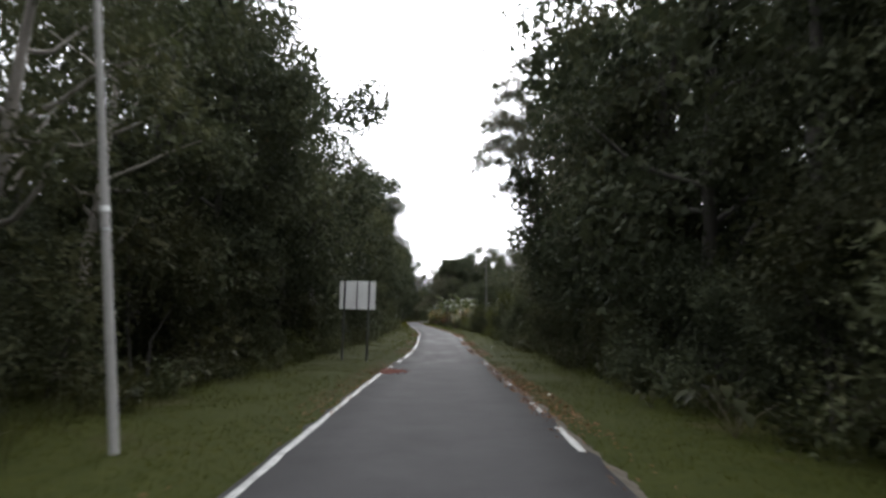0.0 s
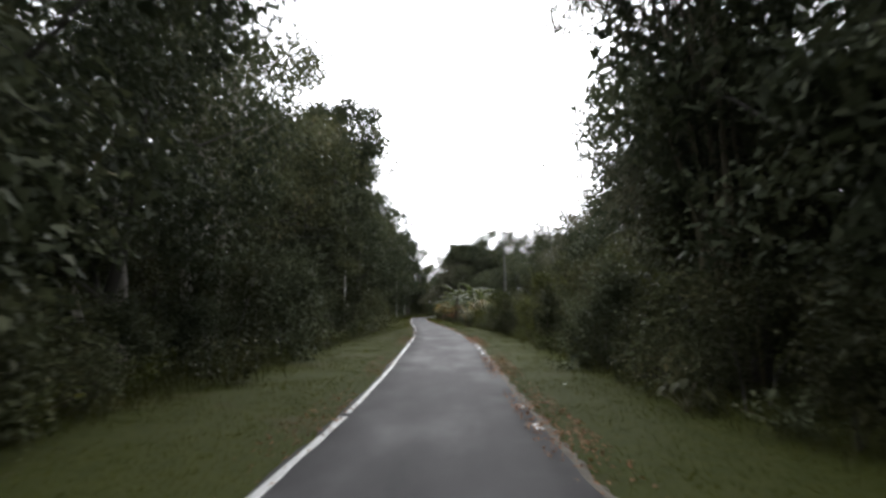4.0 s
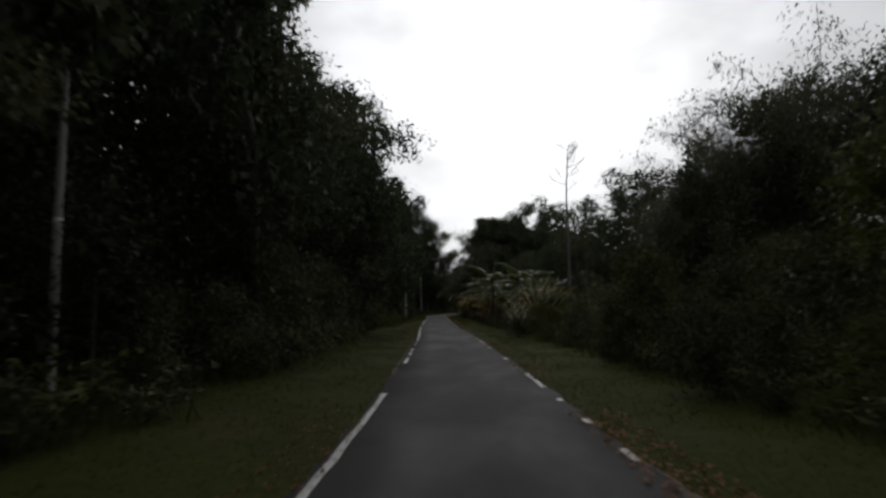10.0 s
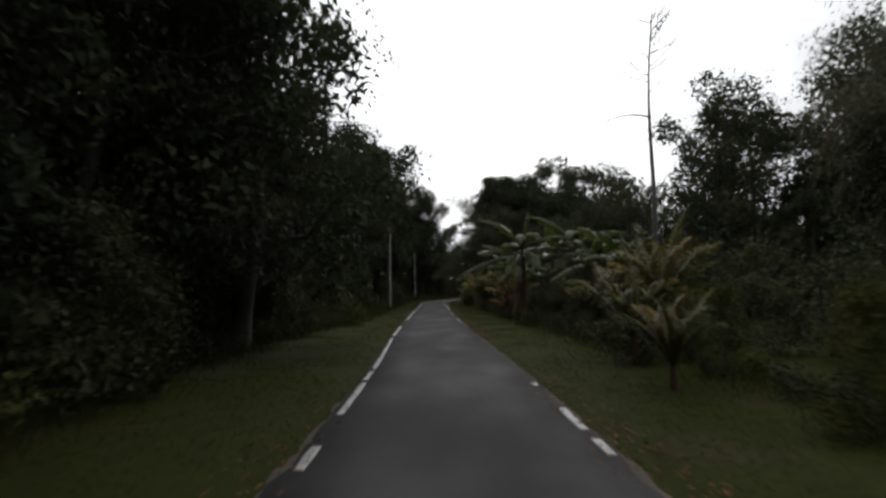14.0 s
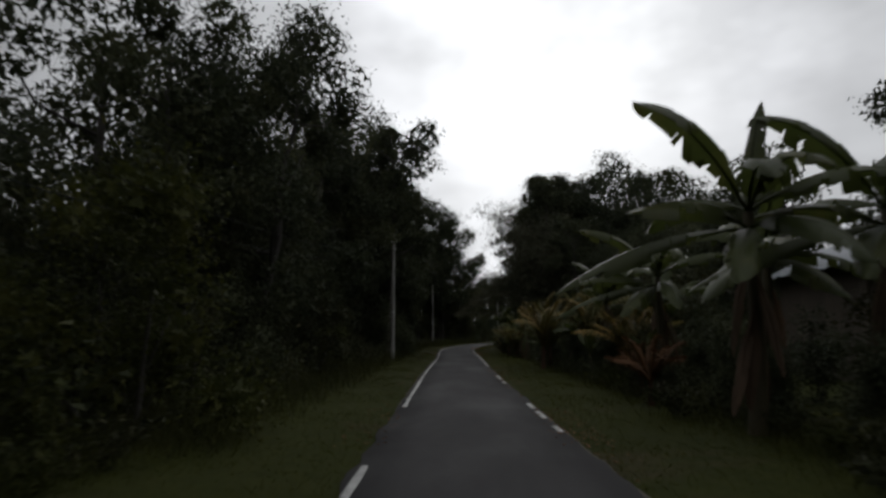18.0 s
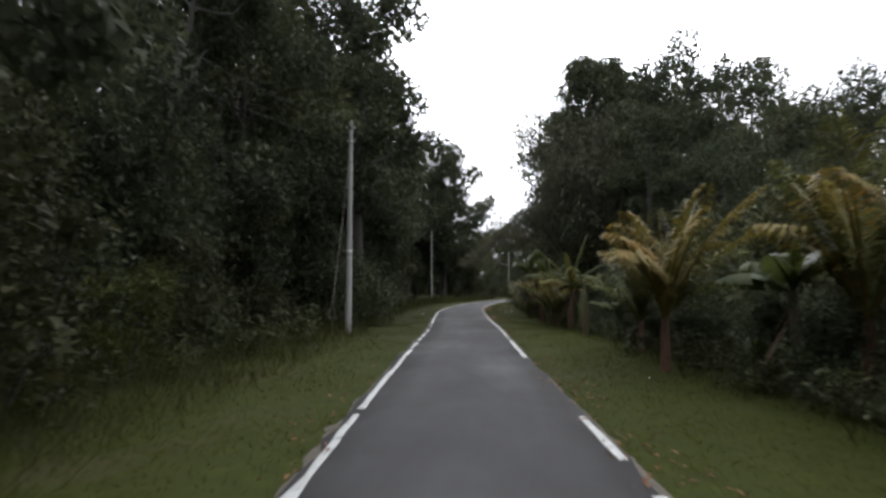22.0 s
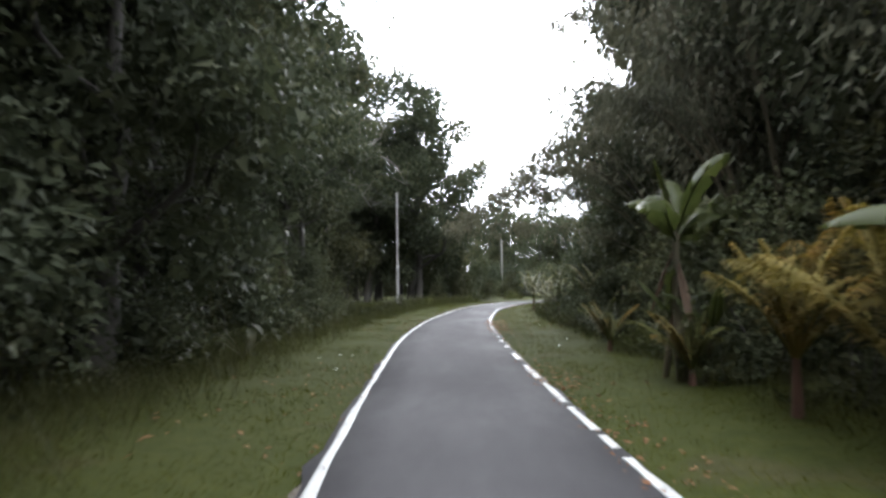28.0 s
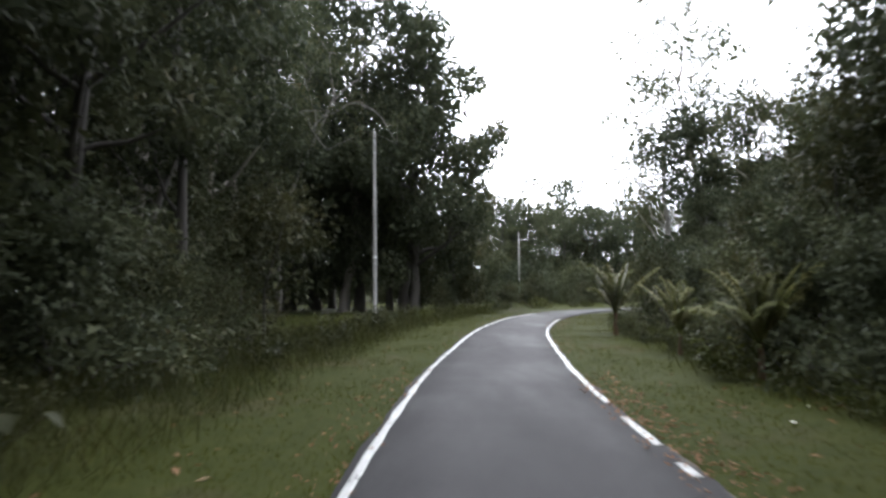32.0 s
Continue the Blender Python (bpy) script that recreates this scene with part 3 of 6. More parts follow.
for k in range(70):
    a, d, r = rng.uniform(0, 6.28), rng.uniform(0.7, 1.5), rng.uniform(0.008, 0.028)
    o = np.array([-1.34 + 0.36 * d * np.cos(a), 16.95 + 0.68 * d * np.sin(a), r * 0.5])
    q = o + np.array([[1, 0, 0], [0, 1, 0], [-1, 0, 0], [0, -1, 0], [0, 0, 0.8], [0, 0, -0.8]]) * r * rng.uniform(0.7, 1.2, (6, 1))
    crumbs.append((q, np.array([[0, 1, 4], [1, 2, 4], [2, 3, 4], [3, 0, 4], [1, 0, 5], [2, 1, 5], [3, 2, 5], [0, 3, 5]])))
tagged(part_np("crumbs", *join(crumbs), M_RED, heap), kind="stuff")


# ------------------------------------------------------------ plants: builders
def broadleaf(rng, h=10.0, rad=3.2, base=0.25, blobs=15, clumps=26, per=15, leaf=0.15, inner=60, mat=None, bark=None, airy=False, lean=0.0, name="tree", droop=0.2, limbs=True, spread=0.0, girth=1.0):
    """A tree ten metres high: tapered trunk, limbs to lumps of foliage, leaf by leaf."""
    root = thing(name, "", "tree")
    n = 9
    zz = np.linspace(-0.3, h * 0.80, n)
    wob = np.cumsum(rng.normal(0, 0.10, (n, 2)), 0)
    path = np.column_stack([wob[:, 0] + lean * np.maximum(zz / h, 0) ** 1.5 * 2, wob[:, 1], zz])
    r0 = (0.17 if airy else 0.21) * girth
    rad_t = np.linspace(r0, 0.045, n)
    rad_t[0] *= 1.5
    part_np("trunk", *tube(path, rad_t, 8), bark or M_BARK, root, smooth=True)
    cz0, cz1 = h * base, h
    centres = []
    tries = 0
    while len(centres) < blobs and tries < 900:
        tries += 1
        u = rng.uniform(0, 1)
        z = cz0 + (cz1 - cz0) * u
        rr = rad * (np.sin(np.pi * (0.12 + 0.80 * u)) ** 0.7) * np.sqrt(rng.uniform(0.12, 1))
        a = rng.uniform(0, 2 * np.pi)
        tx = np.interp(z, zz, path[:, 0]), np.interp(z, zz, path[:, 1])
        p = np.array([tx[0] + rr * np.cos(a), tx[1] + rr * np.sin(a), z])
        if all(np.linalg.norm(p - q) > rad * 0.40 for q in centres):
            centres.append(p)
    pts, ways, ins = [], [], []
    for q, c in enumerate(centres):
        br = rad * rng.uniform(0.30, 0.50)
        cl = rand_unit(rng, clumps) * br * np.cbrt(rng.uniform(0.25, 1, clumps))[:, None]
        cl[:, 2] *= 0.75
        cl += c
        sp = spread or (0.15 if not airy else 0.17)
        at = np.repeat(cl, per, 0) + np.clip(rng.normal(0, sp, (clumps * per, 3)), -1.7 * sp, 1.7 * sp) * np.array([1, 1, 0.75])
        w = (at - c) * 0.8 + rng.normal(0, 0.7, at.shape) + np.array([0, 0, -droop * 3])
        pts.append(at)
        ways.append(w)
        if inner:
            ic = c + rand_unit(rng, inner) * br * 0.67 * np.cbrt(rng.uniform(0, 1, inner))[:, None]
            ins.append(ic)
        if limbs and (q % (limbs * 2 if limbs is not True else 2) == 0 or airy):
            zs = float(np.clip(c[2] - rad * rng.uniform(0.2, 0.75), h * 0.15, zz[-1]))
            k = int(np.clip(np.searchsorted(zz, zs), 1, n - 1))
            s = np.array([np.interp(zs, zz, path[:, 0]), np.interp(zs, zz, path[:, 1]), zs])
            mid = (s + c) / 2 + np.array([0, 0, -0.25]) + rng.normal(0, 0.12, 3)
            lp = np.array([s, (s + mid) / 2 + rng.normal(0, 0.05, 3), mid, (mid + c) / 2 + rng.normal(0, 0.08, 3), c])
            part_np("limb", *tube(lp, np.linspace(rad_t[k] * 0.55 + 0.01, 0.015, 5), 5), bark or M_BARK, root, smooth=True)
    pts, ways = np.vstack(pts), np.vstack(ways)
    fine = leaf_tris(rng, pts, ways, leaf, leaf * 0.6)
    if ins:
        ins = np.vstack(ins)
        fine = join([fine, leaf_tris(rng, ins, rng.normal(0, 1, ins.shape) + np.array([0, 0, -0.6]), max(0.20, leaf * 1.3), max(0.165, leaf))])
    part_np("crown", *fine, mat or M_LEAF, root)
    return root


def bush(rng, h=3.0, rad=1.6, lumps=9, clumps=20, per=14, leaf=0.17, mat=None, name="bush"):
    """A leafy shrub down to the ground, with stems."""
    root = thing(name, "", "bush")
    pts, ways, ins = [], [], []
    for k in range(lumps):
        u = rng.uniform(0.1, 0.95)
        rr = rad * (1 - 0.45 * u) * np.sqrt(rng.uniform(0, 1))
        a = rng.uniform(0, 2 * np.pi)
        c = np.array([rr * np.cos(a), rr * np.sin(a), h * u])
        br = rad * rng.uniform(0.24, 0.44)
        cl = rand_unit(rng, clumps) * br * np.cbrt(rng.uniform(0.2, 1, clumps))[:, None] + c
        at = np.repeat(cl, per, 0) + np.clip(rng.normal(0, 0.20, (clumps * per, 3)), -0.34, 0.34)
        pts.append(at)
        ways.append((at - c) + rng.normal(0, 0.6, at.shape) + np.array([0, 0, -0.25]))
        if k < 3:
            g = np.array([c[0] * 0.25, c[1] * 0.25, -0.15])
            part_np("stem", *tube(np.array([g, (g + c) / 2 + rng.normal(0, 0.1, 3), c]), [0.035, 0.025, 0.01], 5), M_BARK, root)
        ins.append(rand_unit(rng, 28) * br * 0.7 * np.cbrt(rng.uniform(0, 1, 28))[:, None] + c)
    pts, ways, ins = np.vstack(pts), np.vstack(ways), np.vstack(ins)
    keep = pts[:, 2] > 0.02
    ins[:, 2] = np.maximum(ins[:, 2], 0.2)
    fine = leaf_tris(rng, pts[keep], ways[keep], leaf, leaf * 0.58)
    deep = leaf_tris(rng, ins, rng.normal(0, 1, ins.shape) + np.array([0, 0, -0.4]), 0.23, 0.17)
    part_np("foliage", *join([fine, deep]), mat or M_LEAF_BUSH, root)
    return root


def low_plant(rng, mat):
    """A low sprawling clump: thin stalks, small leaves, a few arching grass blades."""
    root = thing("undergrowth_clump", "", "undergrowth")
    n = 15
    a, r, h = rng.uniform(0, 6.28, n), np.sqrt(rng.uniform(0, 1, n)) * 0.55, rng.uniform(0.3, 0.85, n)
    at, way = [], []
    for k in range(n):
        t = np.linspace(0, 1, 5)
        p = np.column_stack([r[k] * np.cos(a[k]) * (0.4 + 0.9 * t ** 2), r[k] * np.sin(a[k]) * (0.4 + 0.9 * t ** 2), h[k] * (t - 0.15 * t ** 3)])
        if k < 2:
            part_np("stalk", *tube(p, np.linspace(0.007, 0.003, 5), 4), M_STEM, root)
        u = rng.uniform(0.2, 1, 24)
        b = np.stack([np.interp(u, t, p[:, q]) for q in range(3)], 1) + rng.normal(0, 0.05, (24, 3))
        at.append(b)
        way.append(rng.normal(0, 0.8, (24, 3)) + np.array([0.6 * np.cos(a[k]), 0.6 * np.sin(a[k]), 0.1]))
    at, way = np.vstack(at), np.vstack(way)
    leaf = leaf_tris(rng, at, way, 0.10, 0.055)
    m = 50
    b = np.column_stack([rng.normal(0, 0.3, (m, 2)), np.zeros(m)])
    blade = leaf_tris(rng, b, np.column_stack([rng.normal(0, 0.35, (m, 2)), np.ones(m)]), 0.65, 0.018)
    part_np("foliage", *leaf, mat, root)
    tagged(part_np("grass_tuft", *blade, M_TALL, root), kind="stuff")
    return root


def bamboo(rng, h=10.0, culms=16, name="bamboo_clump"):
    """Arching culms with drooping narrow leaves."""
    root = thing(name, "", "bamboo")
    pts, ways = [], []
    for k in range(culms):
        a = rng.uniform(0, 2 * np.pi)
        hh = h * rng.uniform(0.7, 1.0)
        out = rng.uniform(0.12, 0.42) * hh
        t = np.linspace(0, 1, 9)
        p = np.column_stack([np.cos(a) * (0.3 + out * t ** 2.4), np.sin(a) * (0.3 + out * t ** 2.4), hh * (t - 0.20 * t ** 4) - 0.1])
        part_np("culm", *tube(p, np.linspace(0.05, 0.008, 9), 5), M_STEM, root, smooth=True)
        m = 46 if h < 12 else 66
        u = rng.uniform(0.3, 1.0, m) ** 0.8
        base = np.stack([np.interp(u, t, p[:, q]) for q in range(3)], 1)
        twig = rand_unit(rng, m) * rng.uniform(0.3, 1.3, m)[:, None]
        twig[:, 2] = -np.abs(twig[:, 2]) * 0.7 + 0.15
        c = base + twig
        at = np.repeat(c, 12, 0) + rng.normal(0, 0.26 if h < 12 else 0.2, (m * 12, 3))
        pts.append(at)
        ways.append(np.repeat(twig, 12, 0) * 0.6 + rng.normal(0, 0.35, at.shape) + np.array([0, 0, -0.75]))
    pts, ways = np.vstack(pts), np.vstack(ways)
    part_np("foliage", *leaf_tris(rng, pts, ways, 0.24, 0.085 if h < 12 else 0.07), M_LEAF_BAM, root)
    return root


def arc(start, az, rise, length, drop, n=9):
    """Points of an arching midrib."""
    t = np.linspace(0, 1, n)
    r = length * (t * np.cos(rise) + 0.12 * t * t * np.sin(rise))
    z = length * (t * np.sin(rise) - drop * t ** 2.2)
    return np.column_stack([start[0] + r * np.cos(az), start[1] + r * np.sin(az), start[2] + z])


def banana_leaf(rng, start, az, rise, length, drop, width):
    n = 27
    p = arc(start, az, rise, length, drop, n)
    side = np.array([-np.sin(az), np.cos(az), 0.0])
    vs, fs = [], []
    t = np.linspace(0, 1, n)
    w = width * np.clip(np.sin(np.pi * np.clip((t - 0.10) / 0.90, 0, 1)) ** 0.6, 0.0, 1)
    for sg in (1, -1):
        k = 1
        while k < n - 1:
            seg = min(int(rng.choice([1, 2, 3, 6])), n - 1 - k)
            sag = rng.uniform(0.1, 0.9)
            reach = rng.uniform(0.86, 1.06)
            skew = (p[min(k + 1, n - 1)] - p[k]) * rng.uniform(-0.4, 0.9)
            o = len(vs)
            for q in range(seg + 1):
                i = k + q
                ww = w[i] * reach * rng.uniform(0.97, 1.02)
                vs += [p[i], p[i] + sg * side * ww * 0.55 + np.array([0, 0, ww * 0.10]), p[i] + sg * side * ww * (1 - 0.25 * sag) - np.array([0, 0, ww * sag]) + skew]
            for q in range(seg):
                a = o + q * 3
                fs += [[a, a + 1, a + 4, a + 3], [a + 1, a + 2, a + 5, a + 4]]
            k += seg
    rib = tube(p, np.linspace(0.030, 0.006, n), 5)
    return join([(np.array(vs), np.array(fs)), rib])


def banana(rng, h=2.4, n=8, length=2.1, name="banana_plant"):
    root = thing(name, "", "banana plant")
    zz = np.linspace(-0.15, h, 7)
    path = np.column_stack([0.04 * np.sin(zz * 1.3), 0.05 * np.cos(zz), zz])
    part_np("stem", *tube(path, np.linspace(0.10, 0.05, 7), 9), M_STEM, root, smooth=True)
    top = path[-1]
    a0 = rng.uniform(0, 6.28)
    for k in range(n):
        az = a0 + k * 2.4 + rng.normal(0, 0.2)
        rise = radians(rng.uniform(24, 80)) if k < n - 1 else radians(80)
        part_np("leaf", *banana_leaf(rng, top - np.array([0, 0, 0.08 * (n - k) * 0.4]), az, rise, length * rng.uniform(0.6, 1.15) * (1 if k < n - 1 else 0.7), rng.uniform(0.2, 0.6) if k < n - 1 else 0.06, 0.27 if k < n - 1 else 0.10), M_BANANA, root)
    for k in range(2):
        o = np.array([0.35 * np.cos(k * 2.6 + a0), 0.35 * np.sin(k * 2.6 + a0), -0.1])
        hs = h * rng.uniform(0.25, 0.5)
        e = o + np.array([0.12 * np.cos(a0), 0.12 * np.sin(a0), hs])
        part_np("sucker", *tube(np.array([o, (o + e) / 2, e]), [0.05, 0.045, 0.025], 7), M_STEM, root, smooth=True)
        for q in range(4):
            part_np("leaf", *banana_leaf(rng, e, q * 1.7 + a0, radians(rng.uniform(45, 82)), length * rng.uniform(0.35, 0.55), rng.uniform(0.1, 0.4), 0.15), M_BANANA, root)
    for k in range(3):
        part_np("dry_leaf", *banana_leaf(rng, top - np.array([0, 0, rng.uniform(0.1, 0.45) * h]), rng.uniform(0, 6.28), radians(rng.uniform(-82, -50)), length * 0.5, 0.15, 0.08), M_BANANA_DRY, root, "brown dried leaf hanging down")
    return root


def palm_frond(rng, start, az, rise, ln, drop, reach):
    """An arching rib with drooping leaflets on both sides."""
    p = arc(start, az, rise, ln, drop, 11)
    rib = tube(p, np.linspace(0.03, 0.006, 11), 4)
    m = 58
    u = np.linspace(0.18, 1, m)
    at = np.stack([np.interp(u, np.linspace(0, 1, 11), p[:, q]) for q in range(3)], 1)
    fwd = np.gradient(at, axis=0)
    fwd /= np.linalg.norm(fwd, axis=1)[:, None]
    side = np.array([-np.sin(az), np.cos(az), 0.0])
    vs = []
    for sg in (1, -1):
        w = fwd * 0.75 + sg * side * 0.9 + np.array([0, 0, -0.22]) + rng.normal(0, 0.12, at.shape)
        w /= np.linalg.norm(w, axis=1)[:, None]
        ll = (reach * np.sin(np.pi * (0.15 + 0.75 * u)))[:, None] * rng.uniform(0.85, 1.1, (m, 1))
        ac = np.cross(w, np.array([0, 0, 1.0]))
        ac /= np.linalg.norm(ac, axis=1)[:, None]
        q = np.stack([at, at + w * ll * 0.5 + ac * 0.021, at + w * ll - np.array([0, 0, 0.30]) * ll, at + w * ll * 0.5 - ac * 0.021], 1)
        vs.append(q.reshape(-1, 3))
    vv = np.vstack(vs)
    return join([rib, (vv, np.arange(len(vv)).reshape(-1, 4))])


def palm(rng, n=12, length=2.2, stem=0.5, mat=None, name="young_palm"):
    """Young coconut palm: short stem, feathery fronds."""
    root = thing(name, "", "palm")
    zz = np.linspace(-0.1, stem, 5)
    path = np.column_stack([0 * zz, 0 * zz, zz])
    part_np("trunk", *tube(path, np.linspace(0.085, 0.05, 5), 8), M_PALM_STEM, root, smooth=True)
    for k in range(n):
        az = k * 2.4 + rng.normal(0, 0.2)
        rise = radians(rng.uniform(58, 88) - 12 * (k % 4 == 0))
        part_np("frond", *palm_frond(rng, (0, 0, stem - 0.05), az, rise, length * rng.uniform(0.75, 1.1), rng.uniform(0.16, 0.46), 0.42 * length / 2.2), mat or (M_PALM if k % 3 else M_PALM_YEL), root)
    return root


def broad_palm(rng):
    """Young coconut palm whose newest leaves are still whole: upright blades over feathery fronds."""
    root = thing("young_palm", "", "palm")
    zz = np.linspace(-0.1, 1.45, 7)
    path = np.column_stack([0.05 * np.sin(zz * 1.5), 0 * zz, zz])
    part_np("trunk", *tube(path, np.linspace(0.085, 0.05, 7), 9), M_PALM_STEM, root, "red-brown fibrous trunk", smooth=True)
    for az, rise, ln, drop, w, m in ((8, 80, 1.95, 0.03, 0.20, M_BANANA), (210, 85, 1.25, 0.06, 0.24, M_PALM), (178, 58, 2.0, 0.22, 0.07, M_PALM), (352, 48, 1.55, 0.24, 0.11, M_BANANA), (265, 62, 1.2, 0.35, 0.15, M_PALM_YEL)):
        part_np("leaf", *banana_leaf(rng, path[-1], radians(az), radians(rise), ln, drop, w), m, root)
    for k in range(9):
        part_np("frond", *palm_frond(rng, path[-1] - np.array([0, 0, 0.1]), k * 2.4 + 0.4, radians(rng.uniform(28, 62)), rng.uniform(1.2, 1.8), rng.uniform(0.35, 0.6), 0.34), M_PALM_YEL if k % 3 == 0 else M_PALM, root)
    for k in range(4):
        part_np("dry_leaf", *banana_leaf(rng, path[-2], rng.uniform(0, 6.28), radians(rng.uniform(-75, -45)), 0.9, 0.2, 0.07), M_BANANA_DRY, root, "brown dried leaf hanging down")
    return root


def cassava(rng):
    """A rangy shrub with hand-shaped leaves held out on thin stalks."""
    root = thing("cassava_shrub", "", "shrub")
    for k in range(5):
        a = k * 1.26 + rng.normal(0, 0.2)
        t = np.linspace(0, 1, 6)
        p = np.column_stack([np.cos(a) * 0.75 * t ** 1.4, np.sin(a) * 0.75 * t ** 1.4, 2.3 * t * rng.uniform(0.75, 1.0) - 0.1])
        part_np("stem", *tube(p, np.linspace(0.022, 0.010, 6), 5), M_STEM, root, smooth=True)
        at, w = [], []
        for r in range(17):
            b = rng.uniform(0, 6.28)
            u = rng.uniform(0.25, 1)
            tip = np.array([np.interp(u, t, p[:, q]) for q in range(3)]) + np.array([np.cos(b), np.sin(b), rng.uniform(-0.1, 0.3)]) * rng.uniform(0.2, 0.42)
            for q in range(7):
                c = b + (q - 3) * 0.52
                at.append(tip)
                w.append([np.cos(c), np.sin(c), -0.75 + rng.normal(0, 0.15)])
        part_np("foliage", *leaves(rng, np.array(at), np.array(w, float), 0.21, 0.062), M_LEAF_B, root)
    return root


def broken_banana(x, y):
    """A spent banana stem, its last leaf folded down along it."""
    rng = np.random.default_rng(77)
    root = thing("banana_plant", "pale leafless banana stem with one leaf folded down", "banana plant", "banana plants")
    p = np.array([(0, 0, -0.1), (0.02, 0, 0.5), (0.0, 0.02, 1.0), (-0.04, 0.03, 1.45), (-0.10, 0.03, 1.72)])
    part_np("stem", *tube(p, [0.07, 0.065, 0.06, 0.05, 0.025], 9), M_STEM, root, smooth=True)
    for az, rise, ln, w in ((200, 70, 0.75, 0.07), (330, 20, 0.9, 0.12), (250, -40, 0.7, 0.10)):
        part_np("leaf", *banana_leaf(rng, p[-1 if rise > 0 else -2], radians(az), radians(rise), ln, 0.9, w), M_BANANA, root)
    for k in range(3):
        part_np("dry_leaf", *banana_leaf(rng, p[2], 2.1 * k, radians(-70), 0.8, 0.1, 0.07), M_BANANA_DRY, root, "brown dried leaf hanging down")
    root.matrix_basis = pose(x, y, 0)


def papaya(rng, h=12.8, name="umbrella_leaf_tree"):
    """Thin stems with star-like leaf rosettes at their tips."""
    root = thing(name, "", "tree")
    for k in range(5):
        a = k * 1.3
        t = np.linspace(0, 1, 7)
        hh = h * (0.82 + 0.18 * rng.uniform())
        p = np.column_stack([np.cos(a) * 1.9 * t ** 1.6, np.sin(a) * 1.9 * t ** 1.6, hh * t - 0.2])
        stem = part_np("trunk" if k == 0 else "limb", *tube(p, np.linspace(0.11, 0.03, 7), 6), M_BARK, root, smooth=True)
        at, w = [], []
        for r in range(9):
            b = rng.uniform(0, 6.28)
            tip = p[-1] + np.array([np.cos(b), np.sin(b), rng.uniform(-0.5, 0.6)]) * 0.55
            for q in range(9):
                c = b + (q - 4) * 0.35
                at.append(tip)
                w.append([np.cos(c), np.sin(c), -0.35 + rng.normal(0, 0.15)])
        part_np("crown", *leaves(rng, np.array(at), np.array(w, float), 0.48, 0.17), M_LEAF_B, root)
    return root


def dead_tree(rng, h=13.2):
    root = thing("dead_tree", "bare grey dead tree with a few thin twigs", "tree")
    zz = np.linspace(-0.3, h, 12)
    p = np.column_stack([0.10 * np.sin(zz * 0.5), 0.08 * np.cos(zz * 0.6), zz])
    part_np("trunk", *tube(p, np.linspace(0.16, 0.02, 12), 7), M_BARK_DEAD, root, smooth=True)
    t = np.linspace(0, 1, 6)
    lp = np.column_stack([-2.3 * t, 0.1 * t, 8.66 + 0.22 * np.sin(t * 2.6) - 0.55 * t * t])
    limb = part_np("limb", *tube(lp, np.linspace(0.05, 0.012, 6), 5), M_BARK_DEAD, root, smooth=True)
    part_np("twig", *tube(lp[4] + np.outer(np.linspace(0, 1, 4), (0.5, 0, 0.75)), [0.018, 0.014, 0.012, 0.008], 4), M_BARK_DEAD, limb)
    for k in range(19):
        z = h * (0.74 + 0.25 * (k / 18) ** 0.7)
        a = rng.choice([0.1, 0.1, 0.1, np.pi]) + rng.normal(0, 0.8)
        ln = rng.uniform(0.6, 1.5) * (1.15 - 0.45 * k / 18)
        s = np.array([np.interp(z, zz, p[:, 0]), np.interp(z, zz, p[:, 1]), z])
        u = np.linspace(0, 1, 6)[:, None]
        q = s + u * ln * np.array([np.cos(a), np.sin(a), rng.uniform(0.1, 0.7)]) + u ** 2 * np.array([0, 0, rng.uniform(0.2, 0.8) * ln]) + rng.normal(0, 0.03, (6, 3))
        lb = part_np("limb", *tube(q, np.linspace(0.026, 0.009, 6), 4), M_BARK_DEAD, root)
        for r in range(2):
            e = q[2 + r] + np.outer(np.linspace(0, 1, 3), np.array([0.45 * np.cos(a), 0.45 * np.sin(a), 0.4]) + rng.normal(0, 0.18, 3))
            part_np("twig", *tube(e, [0.014, 0.011, 0.007], 4), M_BARK_DEAD, lb)
    return root


